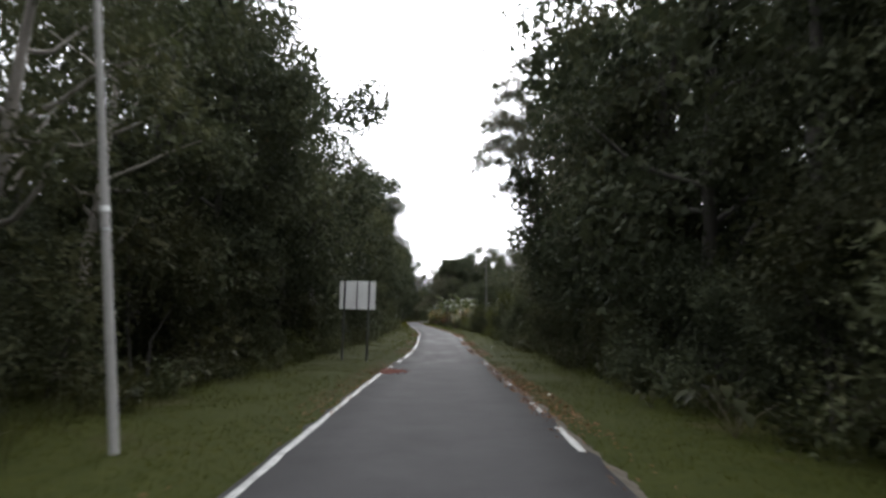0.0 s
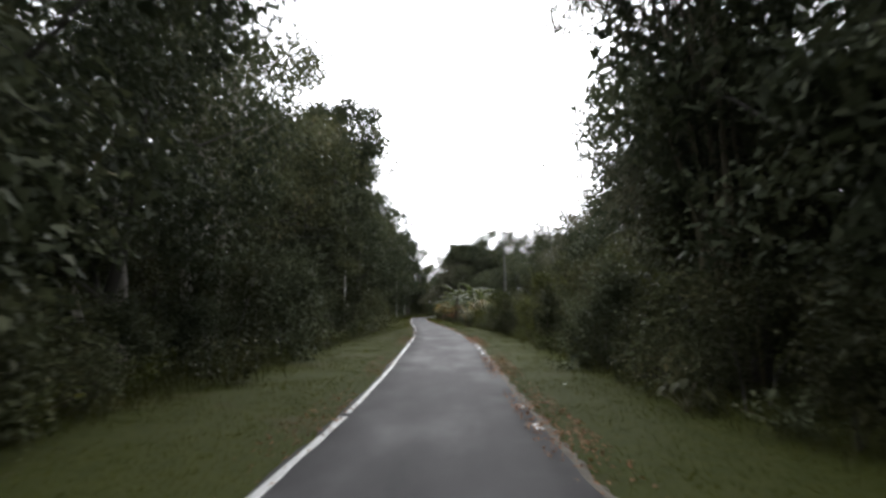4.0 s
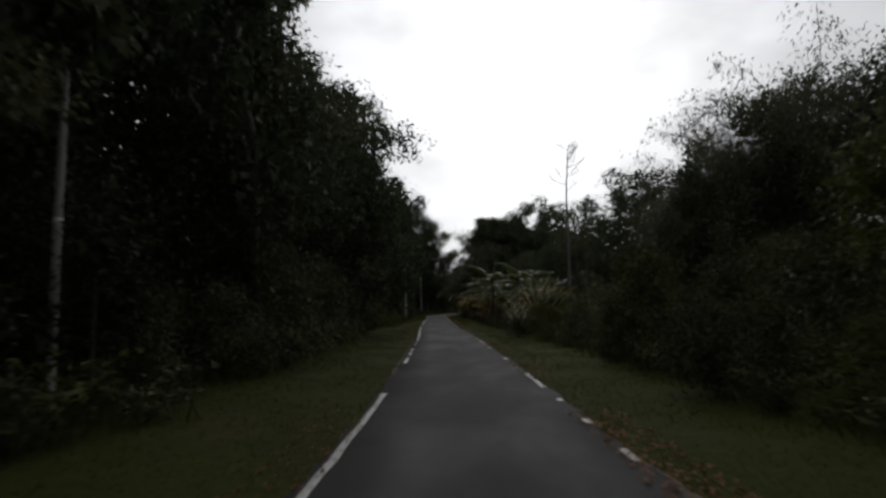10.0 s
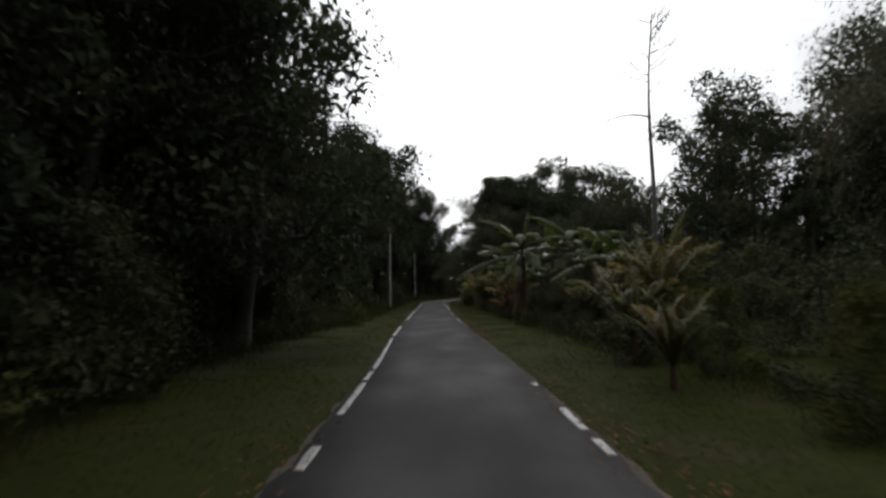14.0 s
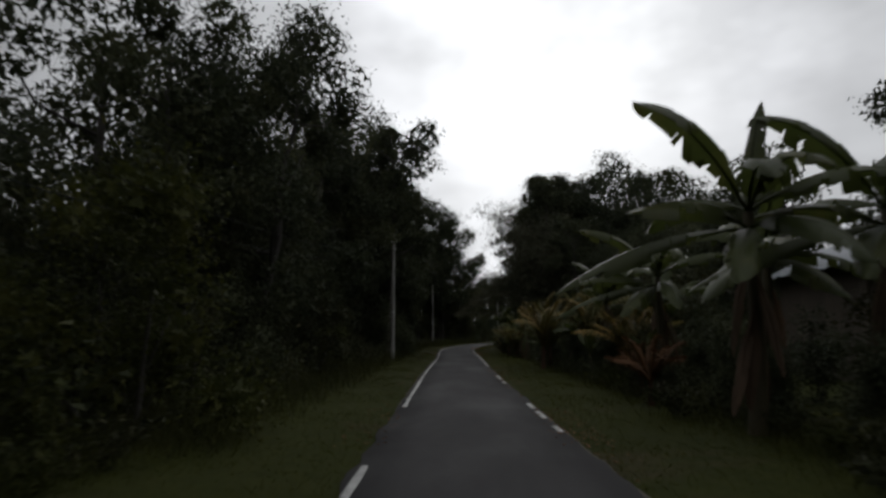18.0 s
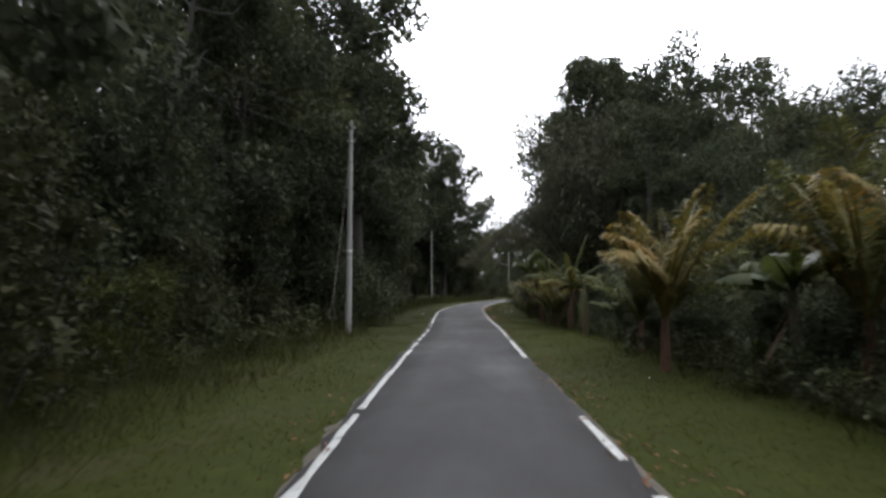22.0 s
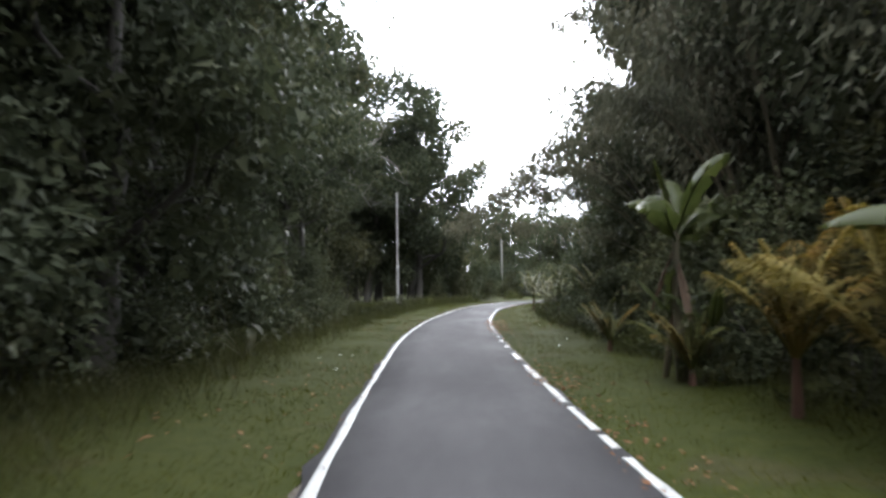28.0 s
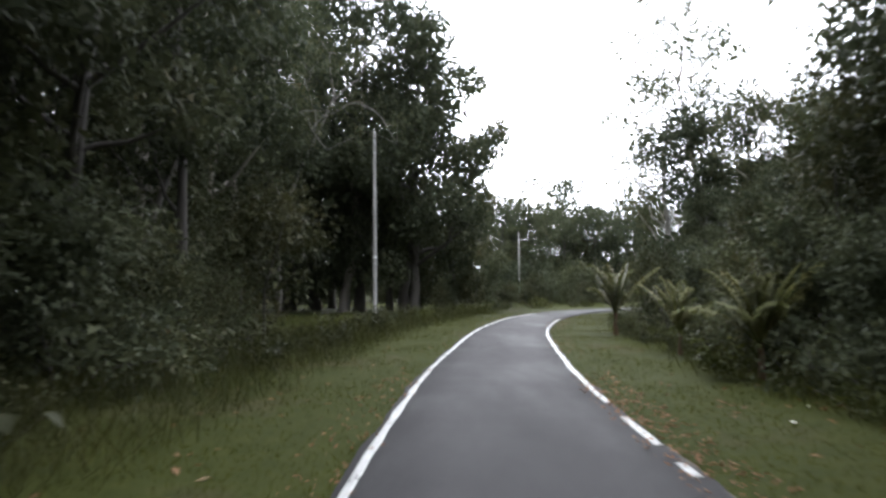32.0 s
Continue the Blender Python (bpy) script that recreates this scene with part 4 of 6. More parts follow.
def forked_tree(rng):
    """A grey bare-limbed trunk leaning towards the road, thin foliage at its tips."""
    root = thing("forked_tree", "grey-barked leaning tree with bare forked limbs", "tree")
    runs = (((0, 0, -0.3), (0.1, 0, 3.5), (0.5, 0, 6.5), (1.6, 0.1, 9.0), (3.0, 0.2, 12.0), (2.7, 0.2, 14.8)),
            ((2.0, 0.1, 9.8), (2.0, 0.4, 11.4), (1.3, 0.6, 13.0), (1.2, 0.7, 14.2)),
            ((2.9, 0.2, 11.9), (3.9, 0.3, 12.9), (4.6, 0.4, 13.6), (4.9, 0.4, 14.6)),
            ((2.5, 0.2, 11.0), (4.2, 0.0, 11.9), (5.6, -0.1, 11.2), (6.6, -0.2, 9.4)),
            ((0.4, 0, 6.2), (-0.8, 0.3, 8.2), (-1.4, 0.4, 10.2), (-1.6, 0.5, 12.0)))
    tips = []
    for k, run in enumerate(runs):
        p = np.array(run, float)
        t = np.linspace(0, len(p) - 1, 12)
        q = np.stack([np.interp(t, np.arange(len(p)), p[:, c]) for c in range(3)], 1) + rng.normal(0, 0.05, (12, 3))
        limb = part_np("trunk" if k == 0 else "limb", *tube(q, np.linspace(0.18 if k == 0 else 0.065, 0.022, 12), 7), M_BARK_FORK, root, smooth=True)
        for j in (7, 9, 11):
            for s in (-1, 1):
                d = rng.normal(0, 0.5, 3) + np.array([0.5 * s, 0, 0.7])
                tw = q[j] + np.outer(np.linspace(0, 1, 5), d * 1.4)
                part_np("twig", *tube(tw, np.linspace(0.025, 0.008, 5), 4), M_BARK_FORK, limb)
                tips.append(tw[-1])
    at = np.repeat(np.array(tips), 60, 0) + rng.normal(0, 0.42, (len(tips) * 60, 3))
    part_np("crown", *leaf_tris(rng, at, rng.normal(0, 1, at.shape) + np.array([0, 0, -0.5]), 0.2, 0.11), M_LEAF_B, root)
    return root


# ------------------------------------------------------------ planting
PROTO = {}


def proto(kind):
    rng = np.random.default_rng(sum(map(ord, kind)) * 7 + 5)
    k, n = kind.split(":")
    n = int(n)
    if k == "dense":
        return broadleaf(rng, 10, 2.5 + 0.2 * n, 0.14 + 0.05 * (n % 3), 22, 30, 11, 0.115, 270, (M_LEAF, M_LEAF_B, M_LEAF, M_LEAF)[n % 4], M_BARK, lean=0.25 * (n - 1), name="broadleaf_tree", girth=0.75)
    if k == "thick":
        return broadleaf(rng, 10, 2.9 + 0.3 * n, 0.10, 26, 28, 11, 0.115, 300, M_LEAF, M_BARK, name="broadleaf_tree")
    if k == "airy":
        return broadleaf(rng, 10, 2.4 + 0.25 * n, 0.36, 17, 26, 16, 0.12, 60, M_LEAF_B, M_BARK_PALE, True, lean=0.4 * (n - 1), name="rubber_tree")
    if k == "tall":
        return broadleaf(rng, 10, 2.1, 0.30, 20, 30, 11, 0.115, 260, M_LEAF, M_BARK, lean=0.3 - 0.4 * n, name="forest_tree")
    if k == "canopy":
        return broadleaf(rng, 10, 2.7, 0.36, 24, 30, 11, 0.115, 280, M_LEAF, M_BARK, lean=0.3 * n, name="forest_tree", girth=0.6)
    if k == "topped":
        return broadleaf(rng, 10, 1.9, 0.66, 11, 26, 14, 0.12, 50, M_LEAF_B, M_BARK, True, name="rubber_tree", girth=0.8)
    if k == "back":
        return broadleaf(rng, 10, 2.9 + 0.2 * n, 0.08, 18, 14, 10, 0.26, 60, (M_LEAF, M_LEAF_B)[n % 2], M_BARK, name="forest_tree", spread=0.3, limbs=4)
    if k == "far":
        return broadleaf(rng, 10, 3.3 + 0.3 * n, 0.06, 12, 6, 8, 0.62, 0, (M_LEAF, M_LEAF_B)[n % 2], M_BARK, name="forest_tree", limbs=False, spread=0.5)
    if k == "bush":
        return bush(rng, 3.0, 1.3 + 0.12 * n, 14, 20, 14, 0.10 + 0.02 * (n % 3), (M_LEAF_BUSH, M_LEAF_B, M_LEAF, M_LEAF_BUSH)[n % 4])
    if k == "shrub":
        return bush(rng, 3.0, 1.4 + 0.15 * n, 12, 18, 11, 0.15, (M_LEAF_B, M_LEAF_BUSH, M_LEAF)[n % 3], "shrub")
    if k == "hedge":
        return bush(rng, 4.6, 1.75, 21, 22, 13, 0.135, (M_LEAF, M_LEAF_BUSH, M_LEAF_BUSH)[n % 3], "tall_shrub")
    if k == "low":
        return low_plant(rng, (M_LEAF_BUSH, M_LEAF_B, M_LEAF_YEL)[n % 3])
    if k == "creeper":
        return bush(rng, 3.0, 1.4, 13, 26, 18, 0.085, (M_LEAF_YEL, M_LEAF_BUSH)[n % 2], "creeper_mound")
    if k == "bamboo":
        return bamboo(rng, (10.0, 16.0)[n], (16, 24)[n])
    if k == "banana":
        return banana(rng, (2.3, 2.9, 1.7)[n % 3], (8, 9, 7)[n % 3], (2.0, 2.4, 1.6)[n % 3])
    if k == "palm":
        return palm(rng, (12, 14, 10)[n % 3], (2.1, 2.6, 1.5)[n % 3], (0.5, 0.9, 0.3)[n % 3])
    if k == "gpalm":
        return palm(rng, 13, 2.2, 0.7, M_PALM)
    if k == "dpalm":
        return palm(rng, 9, 1.5, 0.5, M_PALM_DRY)
    if k == "ypalm":
        return palm(rng, 13, 2.5, 0.8, M_PALM_YEL)
    if k == "bpalm":
        return broad_palm(rng)
    if k == "cassava":
        return cassava(rng)
    if k == "papaya":
        return papaya(rng)


def plant(kind, x, y, scale=1.0, turn=0.0, label="", group="", wide=1.0, z=None):
    s = Matrix.Diagonal((scale * wide, scale * wide, scale, 1))
    zz = float(ground_z(np.array([x]), np.array([y]))[0]) if z is None else z
    m = pose(x, y, zz, 0, 0, turn) @ s
    if kind not in PROTO:
        PROTO[kind] = ob = proto(kind)
        ob.matrix_basis = m
    else:
        ob = copy_thing(PROTO[kind], m)
        ob.matrix_basis = m
    if kind.startswith("creeper"):
        label = L_CREEP
    elif label == L_CREEP:
        label = L_BUSH
    elif kind.startswith("airy") and label == L_TREE:
        label = L_AIRY
    tagged(ob, label, group=group)
    return ob


PR = random.Random(11)
G_L, G_R = "trees left of the road", "trees right of the road"


def row(side, y0, y1, step, off, h, kinds, label, group, jit=0.6, hj=0.12, wide=1.0, unit=10.0):
    """A row of plants beside the road, off metres from its edge."""
    y = y0 + step * 0.3
    while y < y1:
        p, n = on_road(s_of_y(y), (off + PR.uniform(-0.7 * jit, 1.7 * jit)) * side)
        hh = h * (1 + 1.3 * PR.uniform(-hj, hj))
        plant(PR.choice(kinds), p[0], p[1], hh / unit, PR.uniform(0, 360), label, group, wide * PR.uniform(0.9, 1.1))
        y += step * PR.uniform(0.8, 1.2)


T_D = ["dense:0", "dense:1", "dense:2", "dense:3"]
T_A = ["airy:0", "airy:1", "airy:2"]
T_T = ["tall:0", "tall:1"]
T_B = ["back:0", "back:1", "back:2"]
T_F = ["far:0", "far:1", "far:2"]
B_ALL = ["bush:0", "bush:1", "bush:2", "bush:3"]
B_BK = ["shrub:0", "shrub:1", "shrub:2"]
B_HI = ["hedge:0", "hedge:1", "hedge:2"]
L_TREE = "tall dark-green broadleaf tree at the edge of the forest"
L_AIRY = "slender pale-barked tree with an open crown"
L_BUSH = "dense green shrub growing at the forest edge"
L_CREEP = "yellow-green creeper mound over shrubs"

# left side, near row, back rows, then the shrubs in front
LEFT = [  # y0, y1, offset of the first trees, their height, kinds
    (-8, 14, 5.4, 10.5, T_A), (14, 32, 5.4, 11.5, T_D), (32, 44, 5.6, 10.8, T_A + T_D[:1]), (44, 74, 5.6, 12.5, T_D + T_T), (74, 85, 5.3, 11.3, T_D),
    (85, 99, 8.5, 7.2, T_D), (99, 117, 5.8, 10.6, T_A[:1] + T_D), (117, 130, 5.0, 13.3, T_D), (130, 137, 5.8, 13.4, T_D), (137, 150, 10.0, 14.6, T_A[:1] + T_D), (150, 162, 11.5, 15.6, T_A), (169, 175, 6.4, 17.0, T_D)]
for y0, y1, off, h, kinds in LEFT:
    row(-1, y0, y1, 4.2, off + 0.3, h, kinds, L_TREE, G_L, 0.5)
    if y0 > 0:
        row(-1, y0, y1, 4.8, off + 4.3, h * 1.08, T_A[:1] + T_B, L_TREE, G_L, 0.9)
        row(-1, y0, y1, 6.5, off + 9.0, h * 1.12, T_F, L_TREE, G_L, 1.5)
for x, y, h, k in ((-8.4, 60.9, 14.2, "dense:3"), (-6.4, 61.4, 14.2, "topped:0"), (-6.6, 51.8, 14.0, "tall:0"), (-7.6, 79.5, 12.2, "thick:0"), (-8.3, 64.5, 12.4, "dense:1"), (-9.8, 121.4, 15.4, "tall:1"), (-12.3, 125.4, 14.2, "airy:1"), (-12.6, 130.8, 13.0, "thick:0"), (-12.6, 118.0, 13.5, "airy:2"), (-8.3, 82.3, 10.9, "dense:2"), (-7.9, 77.0, 11.0, "dense:0"), (-7.2, 50.4, 9.0, "dense:1"), (-6.4, 24.0, 12.5, "dense:3"), (-12.2, 114.4, 10.0, "dense:3"), (-12.6, 175.5, 14.4, "dense:1"), (-10.4, 101.2, 11.2, "dense:0"), (-11.4, 128.2, 13.0, "dense:2"), (-20.6, 166.0, 18.0, "dense:0"), (-23.5, 160.0, 18.0, "dense:3")):
    plant(k, x, y, h / 10, PR.uniform(0, 360), L_TREE, G_L)
for x, y, h, k, w in ((-17.8, 125.5, 22.6, "thick:1", 0.62), (-20.7, 120.4, 18.8, "thick:0", 0.7), (-23.8, 119.6, 20.4, "airy:1", 0.7), (-14.6, 128.5, 18.4, "dense:2", 0.75), (-12.0, 173.8, 18.2, "thick:0", 0.85), (-14.8, 175.5, 21.6, "thick:1", 0.75), (-18.2, 178.0, 23.6, "thick:0", 0.75), (-21.8, 174.0, 23.0, "dense:1", 0.8)):
    plant(k, x, y, h / 10, 31 * y, "tall forest tree rising above the others", G_L, w)
row(-1, -4, 14, 5.0, 9.6, 10.5, ["airy:1", "dense:3"], L_TREE, G_L, 0.8)
for x, y, h, k in ((-8.0, 18.2, 11.8, "thick:1"), (-8.2, 22.6, 12.2, "thick:0")):
    plant(k, x, y, h / 10, 70 * x, L_TREE, G_L)
for x, y, h, n in ((-12.7, 139.5, 12.4, 0), (-13.6, 144.6, 13.0, 1), (-14.6, 150.0, 13.2, 0)):
    plant("canopy:%d" % n, x, y, h / 10, 57 * y, "tall forest tree with a high crown shading the shrubs", G_L)
row(-1, 140, 176, 3.6, 15.5, 15.0, T_B, L_TREE, G_L, 1.0)
for x, y, h, k in ((-9.6, 70.5, 13.0, "thick:0"), (-9.8, 74.8, 13.2, "thick:1"), (-10.0, 79.2, 12.2, "thick:0"), (-9.4, 66.4, 13.2, "thick:1")):
    plant(k, x, y, h / 10, PR.uniform(0, 360), L_TREE, G_L)
S_L, S_R = "shrubs left of the road", "shrubs right of the road"
row(-1, -6, 12, 2.4, 4.6, 2.6, B_ALL, L_BUSH, S_L, 0.4, 0.3, unit=3.0)
row(-1, 12, 86, 2.4, 3.6, 2.5, B_ALL, L_BUSH, S_L, 0.5, 0.3, unit=3.0)
row(-1, -6, 86, 3.4, 5.8, 4.2, B_HI, L_BUSH, S_L, 0.8, 0.2, unit=4.6)
row(-1, 86, 101, 2.2, 3.6, 2.8, ["creeper:0", "creeper:1"] + B_ALL[:2], L_CREEP, S_L, 0.5, 0.25, unit=3.0)
row(-1, 86, 101, 2.4, 5.6, 4.2, ["creeper:0", "creeper:1"] + B_BK[:2], L_CREEP, S_L, 0.5, 0.2, unit=3.0)
row(-1, 83, 93, 2.3, 7.8, 5.4, B_HI, L_BUSH, S_L, 0.5, 0.15, unit=4.6)
row(-1, 101, 111.5, 2.3, 3.6, 2.2, ["creeper:0", "creeper:1"] + B_ALL[:2], L_BUSH, S_L, 0.5, 0.3, unit=3.0)
row(-1, 112, 117, 2.0, 4.9, 1.5, B_ALL, L_BUSH, S_L, 0.3, 0.3, unit=3.0)
row(-1, 118, 122, 2.3, 3.8, 2.2, B_ALL, L_BUSH, S_L, 0.5, 0.3, unit=3.0)
row(-1, 101, 124, 2.7, 5.4, 4.7, B_HI, L_CREEP, S_L, 0.6, 0.2, unit=4.6)
row(-1, 122, 150, 2.3, 4.4, 2.9, B_ALL, L_BUSH, S_L, 0.5, 0.3, unit=3.0)
row(-1, 137, 150, 2.4, 6.2, 3.6, B_BK, L_BUSH, S_L, 0.6, 0.2, unit=3.0)
row(-1, 122, 137, 2.8, 6.2, 5.0, B_HI, L_BUSH, S_L, 0.6, 0.2, unit=4.6)
row(-1, 168, 186, 2.5, 4.6, 2.2, B_ALL, L_BUSH, S_L, 0.6, 0.3, unit=3.0)
row(-1, 60, 150, 3.6, 12.5, 5.5, T_F, "dark thicket tree inside the woods", G_L, 0.9, 0.2, 1.5)
for x, y, h in ((-9.0, 120.4, 2.4), (-9.6, 119.4, 2.8)):
    plant("bush:1", x, y, h / 3.0, 33 * y, L_BUSH, S_L)
row(-1, 150, 156, 2.6, 8.4, 3.6, B_BK, L_BUSH, S_L, 0.6, 0.2, unit=3.0)
row(-1, 172, 184, 2.8, 7.4, 3.6, B_BK, L_BUSH, S_L, 0.6, 0.2, unit=3.0)

for x, y, h in ((-9.9, 119.6, 3.0), (-10.6, 122.4, 3.4), (-11.2, 125.0, 3.6), (-11.9, 127.2, 3.4)):
    plant("shrub:2", x, y, h / 3.0, PR.uniform(0, 360), L_BUSH, S_L)
for x, y, h in ((7.7, 98.6, 4.4), (9.6, 99.4, 4.8)):
    plant("hedge:1", x, y, h / 4.6, 40 * x, L_BUSH, "shrubs right of the road")
for x, y, h, k in ((-12.6, 129.2, 4.3, 0), (-12.8, 131.9, 5.0, 1), (-13.3, 134.4, 4.6, 2), (-14.1, 137.2, 5.2, 0), (-14.9, 140.2, 4.4, 1)):
    plant("hedge:%d" % k, x, y, h / 4.6, 47 * y, L_BUSH, S_L)

L_LOW = "low tangle of weeds and grass at the foot of the woods"
LOWS = ["low:0", "low:0", "low:1", "low:2"]
row(-1, -4, 186, 1.7, 3.1, 0.95, LOWS, L_LOW, "undergrowth left of the road", 0.55, 0.35, 1.3, 1.0)
row(1, -4, 166, 1.8, 2.55, 0.75, LOWS, L_LOW, "undergrowth right of the road", 0.35, 0.35, 1.3, 1.0)

# right side
row(1, -8, 32, 4.2, 5.0, 12.5, T_D + T_T, L_TREE, G_R, 0.5)
row(1, -8, 32, 5.0, 9.0, 13.5, T_B, L_TREE, G_R, 0.9)
row(1, -8, 36, 6.5, 13.5, 14, T_B, L_TREE, G_R, 1.5)
for x, y, h, k in ((6.9, 24.5, 12.8, "thick:0"), (7.4, 31.0, 12.6, "thick:1"), (8.2, 36.0, 9.0, "thick:0"), (7.2, 18.0, 13.0, "thick:0")):
    plant(k, x, y, h / 10, PR.uniform(0, 360), L_TREE, G_R)
row(1, -6, 36, 2.3, 3.0, 2.4, B_ALL, L_BUSH, S_R, 0.35, 0.3, unit=3.0)
row(1, -6, 36, 2.9, 5.0, 4.2, B_HI, L_BUSH, S_R, 0.6, 0.2, unit=4.6)
row(1, 33, 62, 2.3, 2.9, 1.9, ["bush:0", "bush:1", "creeper:0", "creeper:1"], L_BUSH, S_R, 0.35, 0.3, unit=3.0)
row(1, 33, 60, 2.7, 5.0, 3.0, B_BK[:1] + ["creeper:0", "creeper:1"], L_BUSH, S_R, 0.5, 0.25, unit=3.0)
row(1, 36, 60, 3.2, 7.6, 4.2, B_BK[:1] + ["creeper:0"], L_BUSH, S_R, 0.8, 0.2, unit=3.0)
row(1, 62, 71, 2.3, 2.9, 1.5, ["bush:1", "creeper:0"], L_BUSH, S_R, 0.35, 0.3, unit=3.0)
row(1, 71, 84, 2.3, 3.2, 1.1, ["bush:1", "creeper:0"], L_BUSH, S_R, 0.35, 0.3, unit=3.0)
row(1, 60, 84, 2.7, 5.4, 1.9, B_BK[:1] + ["creeper:0"], L_BUSH, S_R, 0.5, 0.25, unit=3.0)
row(1, 60, 84, 3.2, 8.2, 2.4, B_BK, L_BUSH, S_R, 0.8, 0.2, unit=3.0)
for x, y, h, k in ((11.6, 54.3, 14.8, "thick:0"), (12.6, 56.4, 12.6, "thick:0"), (15.8, 50, 13, "dense:0"), (14.8, 58.5, 11.0, "thick:1"), (17.5, 54, 14, "thick:1"), (15.5, 43, 11, "dense:1"), (13.2, 51.8, 14.4, "thick:1"), (14.5, 80.5, 11.6, "thick:0"), (17.6, 79, 13.6, "thick:1"), (12.6, 84.5, 9.4, "thick:0"), (20.5, 76, 14.0, "back:1"), (18.5, 47, 13, "back:0"), (18.5, 59, 11, "back:1"), (15.8, 51.5, 14.6, "thick:0")):
    plant(k, x, y, h / 10, PR.uniform(0, 360), "dense dark broadleaf tree behind the shrubs", G_R)
for x, y, h in ((15.6, 80, 15.2), (15.2, 86, 13.4), (17.2, 77.5, 18.6), (18.4, 82, 17.4), (14.4, 83.4, 14.0), (11.8, 84.5, 10.8), (2.4, 139.6, 16.8), (1.4, 136.8, 15.6), (3.6, 142.0, 16.4)):
    plant("bamboo:1" if h > 13 else "bamboo:0", x, y, h / (16 if h > 13 else 10), PR.uniform(0, 360), "feathery bamboo clump with drooping tips", "bamboo clumps")
row(1, 84, 126, 1.9, 3.9, 1.7, ["bush:2", "bush:1"], "low dark undergrowth below the banana plants", S_R, 0.5, 0.3, unit=3.0)
row(1, 88, 126, 1.8, 3.1, 1.15, ["bush:2"], "low dark undergrowth below the banana plants", S_R, 0.3, 0.3, unit=3.0)
row(1, 84, 90, 2.8, 6.4, 2.8, B_BK, L_BUSH, S_R, 0.8, 0.2, unit=3.0)
row(1, 90, 104, 2.6, 6.0, 2.2, B_BK, L_BUSH, S_R, 0.6, 0.2, unit=3.0)
row(1, 104, 128, 2.8, 6.4, 3.0, B_BK, L_BUSH, S_R, 0.8, 0.2, unit=3.0)
row(1, 86, 95, 4.4, 11.8, 5.2, T_D[:2] + T_T, L_TREE, G_R, 1.0)
row(1, 117, 126, 4.0, 10.5, 6.0, T_D[:2] + T_T, L_TREE, G_R, 0.8)
row(1, 110, 128, 4.0, 13.5, 8.2, T_B, L_TREE, G_R, 1.0)
row(1, 78, 122, 5.0, 18.0, 7.0, T_B, L_TREE, G_R, 1.5)
for x, y, h, k in ((10.4, 97.0, 11.8, "thick:0"), (13.4, 98.6, 10.8, "thick:1"), (15.9, 109.8, 14.2, "thick:0"), (16.9, 95.2, 13.2, "thick:0"), (20.4, 97.5, 14.0, "thick:1"), (10.4, 149.5, 18.6, "dense:1"), (13.4, 151.5, 18.2, "dense:2"), (7.4, 151.0, 16.8, "dense:0"), (18.5, 100, 10.6, "tall:1"), (16.4, 151.0, 16.6, "back:0"), (19.4, 149.5, 15.6, "back:1"), (22.6, 151.0, 15.4, "back:2"), (21, 94, 10.0, "dense:2")):
    plant(k, x, y, h / 10, PR.uniform(0, 360), "full dark-green tree behind the banana plants", G_R)
for x, y, h, k in ((4.6, 113.5, 6.6, "thick:1"), (5.6, 117.5, 7.2, "thick:0"), (4.0, 121.2, 6.4, "thick:1"), (6.9, 110.8, 7.2, "thick:0"), (8.8, 115.6, 7.6, "thick:0"), (12.0, 116.4, 8.0, "thick:1"), (15.2, 114.0, 8.2, "thick:0")):
    plant(k, x, y, h / 10, 90 * x, "full dark-green tree behind the hut", G_R)
plant("papaya:0", 15.3, 104.2, 1.04, 20, "slim tree with star-shaped leaf rosettes on thin stems", G_R)
forked_tree(np.random.default_rng(21)).matrix_basis = pose(-18.1, 168.6, 0)
forked_tree(np.random.default_rng(22)).matrix_basis = pose(-16.2, 151.0, 0, 0, 0, 35) @ Matrix.Diagonal((0.8, 0.8, 0.62, 1))
dt = dead_tree(np.random.default_rng(5))
dt.matrix_basis = pose(5.8, 90.9, 0, 0, 1.5, 5)
row(1, 127, 142, 4.6, 6.0, 12.8, T_A[:1] + T_T, L_TREE, G_R, 0.5)
row(1, 121, 127, 3.4, 6.0, 8.5, T_D[:2] + T_T, L_TREE, G_R, 0.5)
row(1, 129, 144, 4.4, 10.0, 14.4, T_D, L_TREE, G_R, 0.9)
row(1, 130, 146, 4.6, 14.5, 13.0, T_D, L_TREE, G_R, 0.9)
row(1, 122, 130, 4.4, 9.5, 7.6, T_D[:2] + T_B, L_TREE, G_R, 0.9)
row(1, 126, 150, 2.3, 3.5, 2.3, B_ALL, L_BUSH, S_R, 0.4, 0.25, unit=3.0)
row(1, 126, 152, 2.8, 5.4, 4.5, B_HI, L_BUSH, S_R, 0.6, 0.2, unit=4.6)
for x, y, h, k in ((0.6, 140.6, 12.4, "dense:0"), (1.6, 143.8, 12.4, "thick:0"), (3.4, 139.5, 13.0, "thick:1")):
    plant(k, x, y, h / 10, PR.uniform(0, 360), L_TREE, G_R)
row(1, 144, 166, 4.0, 6.4, 5.4, T_D + T_T, L_TREE, G_R, 0.5)
row(1, 146, 166, 4.6, 10.8, 9.4, T_D[:2] + T_A + T_B, L_TREE, G_R)
